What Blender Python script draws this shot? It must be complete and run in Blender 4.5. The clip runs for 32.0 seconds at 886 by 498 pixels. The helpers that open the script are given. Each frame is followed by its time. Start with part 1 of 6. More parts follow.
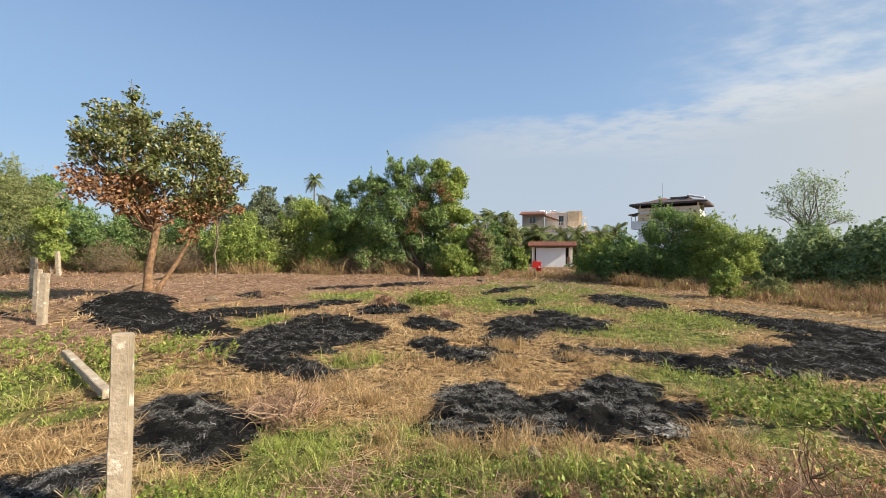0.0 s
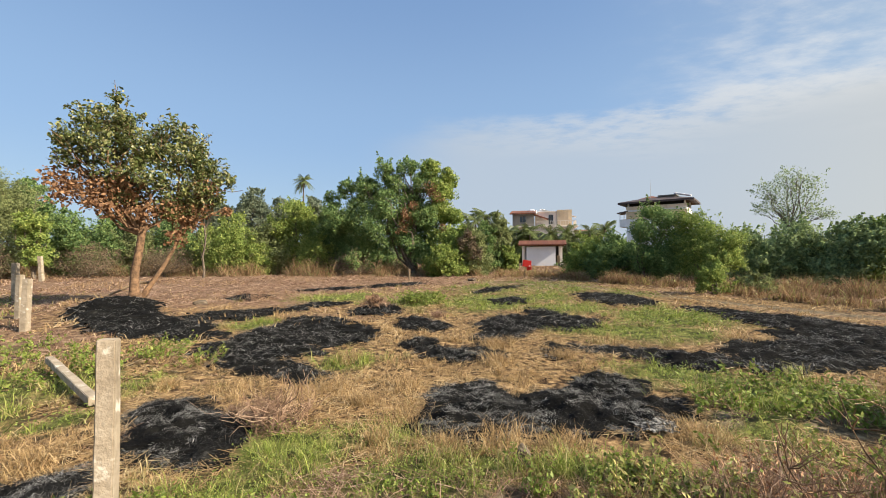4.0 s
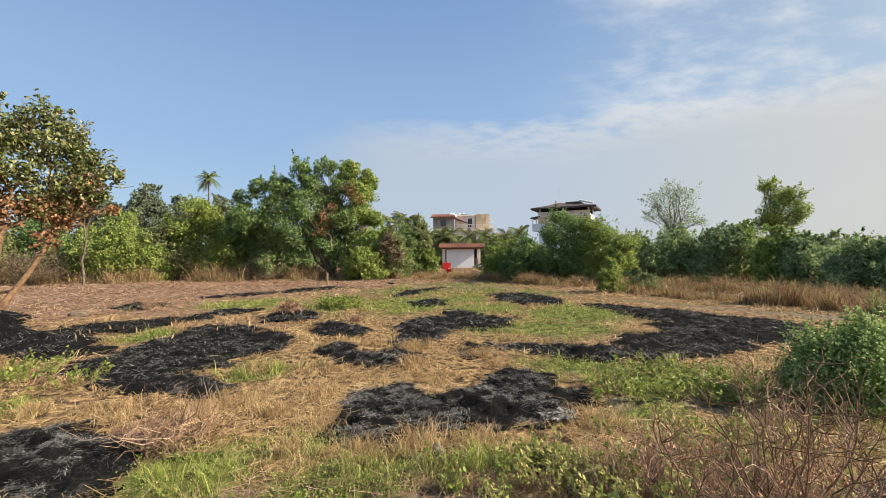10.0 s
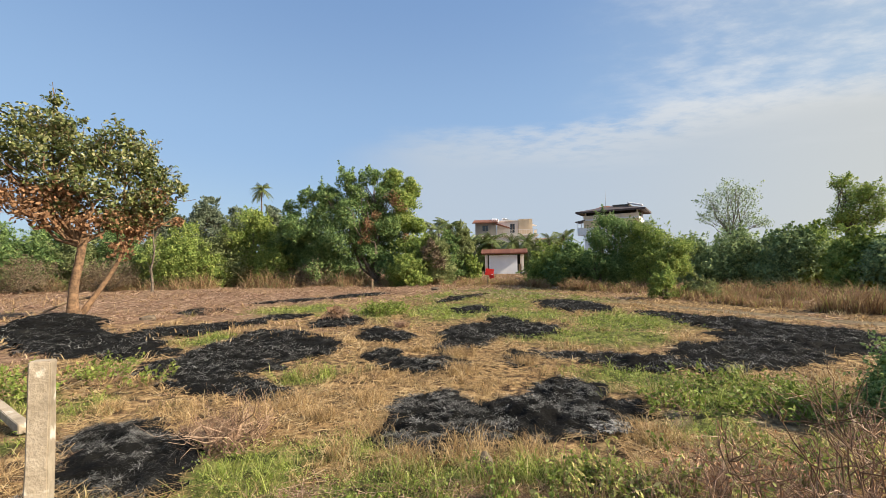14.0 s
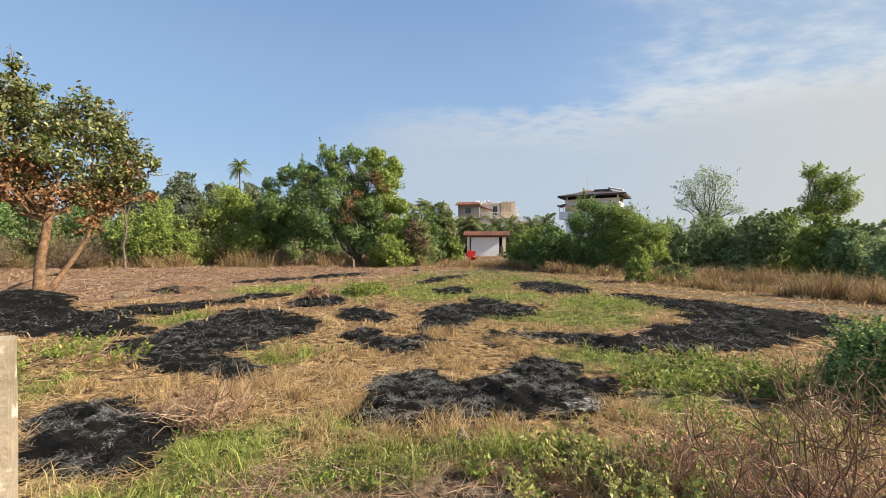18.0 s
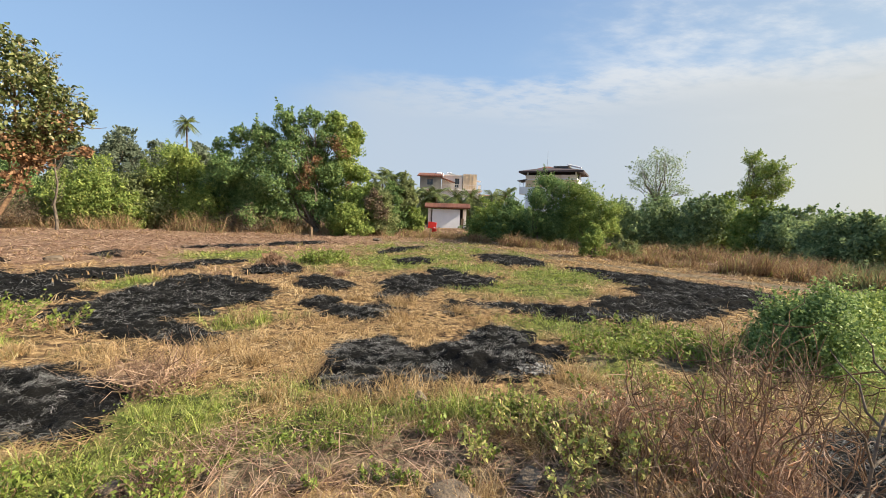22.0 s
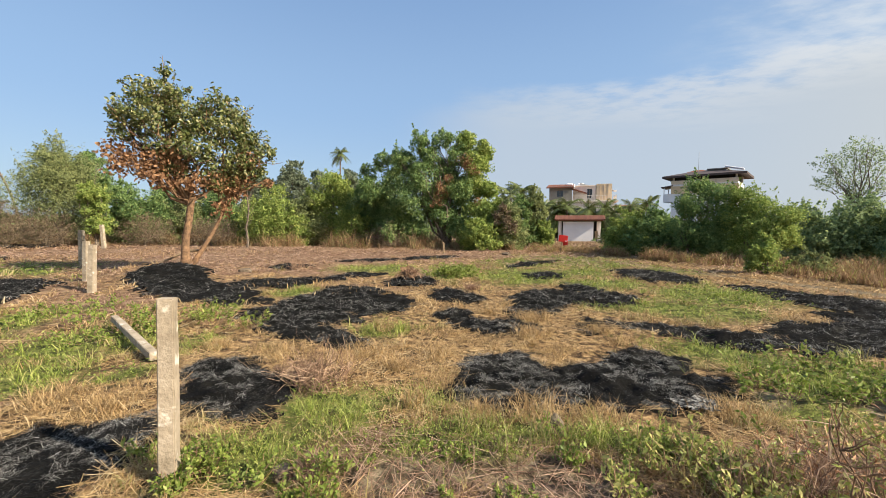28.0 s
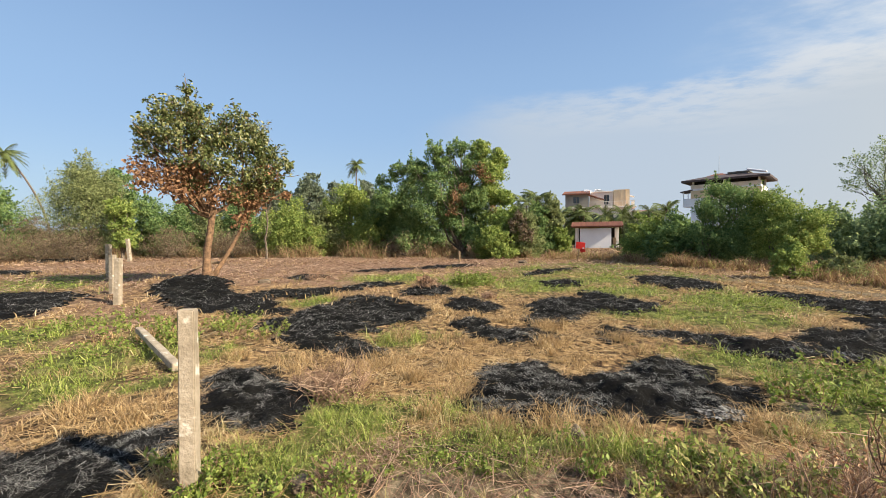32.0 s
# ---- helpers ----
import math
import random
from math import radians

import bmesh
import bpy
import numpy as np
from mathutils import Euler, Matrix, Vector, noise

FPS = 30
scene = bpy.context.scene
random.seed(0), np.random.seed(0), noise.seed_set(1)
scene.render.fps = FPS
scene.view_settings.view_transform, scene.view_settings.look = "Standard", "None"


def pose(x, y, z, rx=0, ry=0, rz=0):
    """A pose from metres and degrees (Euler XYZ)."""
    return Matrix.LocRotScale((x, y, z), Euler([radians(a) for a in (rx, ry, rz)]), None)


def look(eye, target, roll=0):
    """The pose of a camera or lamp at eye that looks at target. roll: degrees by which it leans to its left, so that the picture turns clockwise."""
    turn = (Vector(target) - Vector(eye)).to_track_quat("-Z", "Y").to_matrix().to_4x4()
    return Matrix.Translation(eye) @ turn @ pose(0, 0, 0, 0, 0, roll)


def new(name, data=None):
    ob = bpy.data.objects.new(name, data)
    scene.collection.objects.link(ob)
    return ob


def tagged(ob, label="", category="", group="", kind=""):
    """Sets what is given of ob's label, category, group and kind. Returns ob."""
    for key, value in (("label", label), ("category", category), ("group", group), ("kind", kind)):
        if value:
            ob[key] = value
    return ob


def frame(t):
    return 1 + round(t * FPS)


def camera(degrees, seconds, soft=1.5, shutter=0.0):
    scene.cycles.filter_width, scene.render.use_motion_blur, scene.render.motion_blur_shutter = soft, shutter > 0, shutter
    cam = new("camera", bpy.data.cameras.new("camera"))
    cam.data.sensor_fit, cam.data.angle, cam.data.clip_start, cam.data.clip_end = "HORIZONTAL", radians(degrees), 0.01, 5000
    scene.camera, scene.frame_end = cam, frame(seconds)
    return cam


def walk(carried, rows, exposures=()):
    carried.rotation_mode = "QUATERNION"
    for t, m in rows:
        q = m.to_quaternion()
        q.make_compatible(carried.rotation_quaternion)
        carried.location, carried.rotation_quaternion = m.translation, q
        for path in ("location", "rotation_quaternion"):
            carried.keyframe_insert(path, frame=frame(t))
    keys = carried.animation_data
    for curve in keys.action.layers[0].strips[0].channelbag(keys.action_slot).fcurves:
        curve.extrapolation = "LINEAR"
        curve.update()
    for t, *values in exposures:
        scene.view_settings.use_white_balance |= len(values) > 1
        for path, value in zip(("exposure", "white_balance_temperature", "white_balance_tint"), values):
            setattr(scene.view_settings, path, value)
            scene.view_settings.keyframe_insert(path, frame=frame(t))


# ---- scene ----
SECONDS = 32.0
cam = camera(94.37, SECONDS, soft=0.5)
PATH = [
    (0, (-0.046, 0.042, 1.604), (-2.231, 9.799, 1.695), 0.24),
    (0.5, (-0.035, 0.033, 1.606), (-1.932, 9.851, 1.687), 0.11),
    (1, (-0.028, 0.030, 1.604), (-1.772, 9.876, 1.680), -0.09),
    (1.5, (-0.020, 0.027, 1.608), (-1.735, 9.878, 1.687), -0.18),
    (2, (-0.009, 0.020, 1.613), (-1.765, 9.865, 1.688), -0.28),
    (2.5, (-0.016, 0.024, 1.614), (-1.833, 9.857, 1.686), -0.44),
    (3, (-0.017, 0.025, 1.613), (-1.909, 9.844, 1.688), -0.53),
    (3.5, (-0.019, 0.025, 1.611), (-1.977, 9.831, 1.695), -0.53),
    (4, (-0.020, 0.026, 1.610), (-1.990, 9.830, 1.700), -0.44),
    (4.5, (-0.021, 0.027, 1.609), (-1.898, 9.849, 1.691), -0.29),
    (5, (-0.018, 0.026, 1.615), (-1.734, 9.877, 1.679), -0.11),
    (5.5, (-0.006, 0.041, 1.611), (-1.458, 9.935, 1.651), -0.10),
    (6, (-0.000, 0.043, 1.598), (-1.089, 9.983, 1.612), -0.12),
    (6.5, (0.009, 0.035, 1.593), (-0.635, 10.014, 1.569), -0.14),
    (7, (0.023, 0.025, 1.597), (-0.131, 10.024, 1.544), -0.20),
    (7.5, (0.037, 0.035, 1.598), (0.393, 10.028, 1.543), -0.28),
    (8, (0.052, 0.040, 1.599), (0.842, 10.009, 1.566), -0.38),
    (8.5, (0.056, 0.038, 1.601), (1.057, 9.988, 1.624), -0.40),
    (9, (0.061, 0.038, 1.603), (0.972, 9.997, 1.669), -0.48),
    (9.5, (0.046, 0.031, 1.606), (0.554, 10.017, 1.711), -0.54),
    (10, (0.027, 0.001, 1.610), (-0.044, 10.000, 1.751), -0.61),
    (10.5, (0.012, -0.011, 1.618), (-0.644, 9.966, 1.806), -0.68),
    (11, (0.006, 0.011, 1.612), (-1.105, 9.946, 1.866), -0.71),
    (11.5, (0.003, 0.012, 1.608), (-1.395, 9.908, 1.937), -0.63),
    (12, (-0.008, 0.017, 1.612), (-1.558, 9.889, 1.995), -0.53),
    (12.5, (-0.002, 0.014, 1.620), (-1.608, 9.875, 2.036), -0.61),
    (13, (-0.012, 0.015, 1.623), (-1.574, 9.883, 2.036), -0.66),
    (13.5, (-0.009, 0.008, 1.623), (-1.425, 9.901, 1.995), -0.83),
    (14, (0.002, 0.005, 1.616), (-1.091, 9.940, 1.919), -1.07),
    (14.5, (0.027, 0.018, 1.608), (-0.607, 9.996, 1.816), -1.17),
    (15, (0.048, 0.037, 1.604), (-0.018, 10.036, 1.707), -1.06),
    (15.5, (0.055, 0.031, 1.605), (0.519, 10.020, 1.625), -0.87),
    (16, (0.047, 0.024, 1.609), (0.846, 9.992, 1.573), -0.65),
    (16.5, (0.039, 0.017, 1.612), (0.824, 9.986, 1.557), -0.41),
    (17, (0.032, 0.010, 1.616), (0.515, 9.998, 1.549), -0.23),
    (17.5, (0.024, 0.003, 1.619), (-0.024, 10.002, 1.520), -0.17),
    (18, (0.016, 0.031, 1.603), (-0.656, 10.007, 1.451), -0.18),
    (18.5, (0.005, 0.013, 1.610), (-1.322, 9.922, 1.392), -0.20),
    (19, (-0.011, 0.008, 1.607), (-1.992, 9.807, 1.352), -0.10),
    (19.5, (-0.033, -0.007, 1.616), (-2.547, 9.666, 1.276), 0.28),
    (20, (-0.046, -0.025, 1.618), (-2.815, 9.573, 1.158), 0.75),
    (20.5, (-0.049, -0.028, 1.581), (-2.668, 9.603, 0.953), 1.36),
    (21, (-0.040, -0.023, 1.568), (-2.028, 9.747, 0.794), 1.77),
    (21.5, (-0.030, -0.013, 1.576), (-0.976, 9.906, 0.731), 1.83),
    (22, (-0.001, -0.004, 1.580), (0.302, 9.956, 0.748), 1.76),
    (22.5, (0.032, 0.006, 1.582), (1.579, 9.856, 0.822), 1.49),
    (23, (0.056, 0.003, 1.592), (2.678, 9.629, 0.909), 1.20),
    (23.5, (0.079, 0.004, 1.593), (3.413, 9.412, 0.971), 0.88),
    (24, (0.094, 0.001, 1.596), (3.675, 9.320, 1.007), 0.75),
    (24.5, (0.077, 0.013, 1.595), (3.223, 9.487, 1.013), 0.57),
    (25, (0.043, 0.013, 1.593), (2.229, 9.754, 1.019), 0.49),
    (25.5, (0.016, 0.006, 1.596), (1.087, 9.933, 1.040), 0.43),
    (26, (0.005, -0.002, 1.593), (-0.011, 9.983, 1.052), 0.35),
    (26.5, (-0.005, -0.027, 1.612), (-0.918, 9.915, 1.056), 0.47),
    (27, (-0.017, -0.011, 1.601), (-1.730, 9.825, 1.035), 0.50),
    (27.5, (-0.029, 0.006, 1.590), (-2.357, 9.715, 1.026), 0.42),
    (28, (-0.042, 0.023, 1.579), (-2.810, 9.617, 1.036), 0.31),
    (28.5, (-0.054, 0.040, 1.567), (-3.100, 9.551, 1.072), 0.25),
    (29, (-0.057, 0.039, 1.569), (-3.304, 9.487, 1.135), 0.24),
    (29.5, (-0.051, 0.031, 1.573), (-3.363, 9.458, 1.176), 0.22),
    (30, (-0.043, 0.030, 1.575), (-3.338, 9.463, 1.186), 0.19),
    (30.5, (-0.043, 0.027, 1.572), (-3.281, 9.480, 1.174), 0.01),
    (31, (-0.043, 0.030, 1.572), (-3.242, 9.496, 1.168), -0.23),
    (31.5, (-0.044, 0.032, 1.575), (-3.212, 9.509, 1.192), -0.44),
    (32, (-0.041, 0.033, 1.576), (-3.181, 9.522, 1.251), -0.59),
]
walk(cam, [(t, look(eye, target, roll)) for t, eye, target, roll in PATH],
     exposures=[(0.0, 0.95), (15.0, 0.95), (19.5, 1.0), (22.0, 1.05), (23.0, 0.98), (24.0, 0.91), (25.0, 0.94), (26.5, 1.0), (32.0, 1.0)])

# ---- sky and sun ----
SUN_AZ, SUN_EL = radians(99), radians(34)
world = bpy.data.worlds.new("sky")
scene.world = world
world.use_nodes = True
wn, wl = world.node_tree.nodes, world.node_tree.links
wn.clear()
w_out, w_bg = wn.new("ShaderNodeOutputWorld"), wn.new("ShaderNodeBackground")
w_sky = wn.new("ShaderNodeTexSky")
w_sky.sky_type = "NISHITA"
w_sky.sun_disc = False
w_sky.sun_elevation, w_sky.sun_rotation = SUN_EL, SUN_AZ
w_sky.air_density, w_sky.dust_density, w_sky.ozone_density = 1.0, 1.6, 1.6
w_co, w_sep = wn.new("ShaderNodeTexCoord"), wn.new("ShaderNodeSeparateXYZ")
wl.new(w_co.outputs["Generated"], w_sep.inputs[0])


def w_math(op, a, b=None):
    n = wn.new("ShaderNodeMath")
    n.operation = op
    for i, v in enumerate((a, b)):
        if v is None:
            continue
        if isinstance(v, (int, float)):
            n.inputs[i].default_value = v
        else:
            wl.new(v, n.inputs[i])
    return n.outputs[0]


def w_noise(vec, scale, detail, rough):
    n = wn.new("ShaderNodeTexNoise")
    wl.new(vec, n.inputs["Vector"])
    n.inputs["Scale"].default_value = scale
    n.inputs["Detail"].default_value = detail
    n.inputs["Roughness"].default_value = rough
    return n.outputs["Fac"]


def w_ramp(v, a, b):
    n = wn.new("ShaderNodeMapRange")
    n.interpolation_type = "SMOOTHSTEP"
    wl.new(v, n.inputs["Value"])
    n.inputs["From Min"].default_value, n.inputs["From Max"].default_value = a, b
    return n.outputs[0]


def w_blend(fac, a, b):
    """a turned into b by fac; each a socket or a colour."""
    n = wn.new("ShaderNodeMix")
    n.data_type = "RGBA"
    for i, v in ((0, fac), (6, a), (7, b)):
        if isinstance(v, (int, float)):
            n.inputs[i].default_value = v
        elif isinstance(v, tuple):
            n.inputs[i].default_value = (*v, 1)
        else:
            wl.new(v, n.inputs[i])
    return n.outputs[2]


# clear blue over a thin veil of high cloud that lies low in the sky and thickens towards the sun
w_az = w_math("ARCTAN2", w_sep.outputs[0], w_sep.outputs[1])
w_z = w_sep.outputs[2]
w_up = w_math("ADD", w_math("MAXIMUM", w_z, 0.0), 0.10)
w_flat = wn.new("ShaderNodeCombineXYZ")
wl.new(w_math("DIVIDE", w_sep.outputs[0], w_up), w_flat.inputs[0])
wl.new(w_math("DIVIDE", w_sep.outputs[1], w_up), w_flat.inputs[1])
w_turn = wn.new("ShaderNodeMapping")
w_turn.inputs["Rotation"].default_value = (0, 0, radians(-32))
w_turn.inputs["Scale"].default_value = (0.8, 1.2, 1.0)
wl.new(w_flat.outputs[0], w_turn.inputs[0])
w_big = w_noise(w_turn.outputs[0], 0.9, 4.0, 0.5)
w_fine = w_noise(w_turn.outputs[0], 7.0, 5.0, 0.6)
w_side = w_ramp(w_az, radians(5), radians(62))
w_low = w_blend(w_ramp(w_z, 0.02, 0.28), (2.1, 2.88, 3.75), (1.62, 2.52, 3.85))
w_blue = w_blend(w_ramp(w_z, 0.26, 0.62), w_low, (1.06, 1.82, 3.25))
w_blue = w_blend(w_math("MULTIPLY", w_side, 0.8), w_blue, (2.45, 2.85, 3.0))
w_base = w_blend(0.8, w_sky.outputs[0], w_blue)
w_wave = w_math("ADD", w_math("MULTIPLY", w_big, 0.16), w_math("MULTIPLY", w_fine, 0.035))
w_rim = w_math("SUBTRACT", w_math("ADD", w_wave, 0.19), w_z)
w_sheet = w_math("MULTIPLY", w_ramp(w_rim, -0.02, 0.05), w_ramp(w_az, radians(-24), radians(-6)))
w_pale = w_blend(w_side, (2.65, 3.05, 3.55), (3.5, 3.42, 3.1))
w_veil = w_blend(w_math("MULTIPLY", w_sheet, 0.85), w_base, w_pale)
w_edge = w_math("MULTIPLY", w_ramp(w_rim, -0.03, 0.01), w_math("SUBTRACT", 1.0, w_ramp(w_rim, 0.01, 0.09)))
w_edge = w_math("MULTIPLY", w_math("MULTIPLY", w_edge, w_ramp(w_az, radians(-18), radians(14))), w_ramp(w_fine, 0.3, 0.62))
w_veil = w_blend(w_math("MULTIPLY", w_edge, 0.5), w_veil, (3.6, 3.75, 3.9))
w_mottle = w_math("MULTIPLY", w_ramp(w_math("ADD", w_math("MULTIPLY", w_big, 0.8), w_math("MULTIPLY", w_fine, 0.45)), 0.5, 0.8), w_math("MULTIPLY", w_ramp(w_az, radians(8), radians(34)), w_ramp(w_z, 0.22, 0.36)))
w_veil = w_blend(w_math("MULTIPLY", w_mottle, 0.75), w_veil, (4.5, 4.5, 4.4))
wl.new(w_veil, w_bg.inputs[0])
w_bg.inputs[1].default_value = 0.10
wl.new(w_bg.outputs[0], w_out.inputs[0])

sun = new("sun", bpy.data.lights.new("sun", "SUN"))
sun.data.energy, sun.data.angle, sun.data.color = 5.0, radians(0.6), (1.0, 0.86, 0.66)
S_DIR = Vector((math.sin(SUN_AZ) * math.cos(SUN_EL), math.cos(SUN_AZ) * math.cos(SUN_EL), math.sin(SUN_EL)))
sun.matrix_world = look(S_DIR * 60, (0, 0, 0))

# ---- materials ----


def ramp(nodes, stops):
    n = nodes.new("ShaderNodeValToRGB")
    e = n.color_ramp.elements
    while len(e) < len(stops):
        e.new(0.5)
    for k, (p, c) in zip(e, stops):
        k.position, k.color = p, (*c, 1)
    return n


def material(name, stops, scale=8.0, rough=0.85, bump=0.3, by="noise", metal=0.0, fine=6.0, trans=0.0, wear=None, spec=0.3):
    """stops: colours over a noise (by="noise") or over the loose pieces of a mesh (by="island") or over objects (by="object")."""
    m = bpy.data.materials.new(name)
    m.use_nodes = True
    n, l = m.node_tree.nodes, m.node_tree.links
    b = n["Principled BSDF"]
    b.inputs["Roughness"].default_value, b.inputs["Metallic"].default_value = rough, metal
    b.inputs["Specular IOR Level"].default_value = spec
    co = n.new("ShaderNodeTexCoord")
    noise_n = n.new("ShaderNodeTexNoise")
    noise_n.inputs["Scale"].default_value, noise_n.inputs["Detail"].default_value = scale, fine
    noise_n.inputs["Roughness"].default_value = 0.62
    l.new(co.outputs["Object"], noise_n.inputs["Vector"])
    r = ramp(n, stops)
    if by == "noise":
        sharp = n.new("ShaderNodeMapRange")
        sharp.inputs["From Min"].default_value, sharp.inputs["From Max"].default_value = 0.28, 0.72
        l.new(noise_n.outputs["Fac"], sharp.inputs["Value"])
        l.new(sharp.outputs[0], r.inputs[0])
    else:
        info = n.new("ShaderNodeNewGeometry" if by == "island" else "ShaderNodeObjectInfo")
        mix = n.new("ShaderNodeMath")
        mix.operation = "MULTIPLY_ADD"
        l.new(noise_n.outputs["Fac"], mix.inputs[0])
        mix.inputs[1].default_value = 0.7
        sub = n.new("ShaderNodeMath")
        sub.operation = "MULTIPLY_ADD"
        l.new(info.outputs["Random Per Island" if by == "island" else "Random"], sub.inputs[0])
        sub.inputs[1].default_value, sub.inputs[2].default_value = 0.75, -0.22
        l.new(sub.outputs[0], mix.inputs[2])
        l.new(mix.outputs[0], r.inputs[0])
    colour = r.outputs[0]
    if wear:
        wn_ = n.new("ShaderNodeTexNoise")
        wn_.inputs["Scale"].default_value, wn_.inputs["Detail"].default_value = wear[0], 8
        l.new(co.outputs["Object"], wn_.inputs["Vector"])
        wr = n.new("ShaderNodeMapRange")
        wr.inputs["From Min"].default_value, wr.inputs["From Max"].default_value = wear[1], wear[1] + 0.12
        l.new(wn_.outputs["Fac"], wr.inputs["Value"])
        mx = n.new("ShaderNodeMix")
        mx.data_type = "RGBA"
        l.new(wr.outputs[0], mx.inputs[0])
        l.new(colour, mx.inputs[6])
        mx.inputs[7].default_value = (*wear[2], 1)
        colour = mx.outputs[2]
    l.new(colour, b.inputs["Base Color"])
    if bump:
        bn = n.new("ShaderNodeTexNoise")
        bn.inputs["Scale"].default_value, bn.inputs["Detail"].default_value = scale * 6, 6
        l.new(co.outputs["Object"], bn.inputs["Vector"])
        bp = n.new("ShaderNodeBump")
        bp.inputs["Strength"].default_value, bp.inputs["Distance"].default_value = bump, 0.02
        l.new(bn.outputs["Fac"], bp.inputs["Height"])
        l.new(bp.outputs[0], b.inputs["Normal"])
    if trans:
        tr = n.new("ShaderNodeBsdfTranslucent")
        l.new(colour, tr.inputs["Color"])
        mxs = n.new("ShaderNodeMixShader")
        mxs.inputs[0].default_value = trans
        l.new(b.outputs[0], mxs.inputs[1])
        l.new(tr.outputs[0], mxs.inputs[2])
        l.new(mxs.outputs[0], n["Material Output"].inputs[0])
    return m


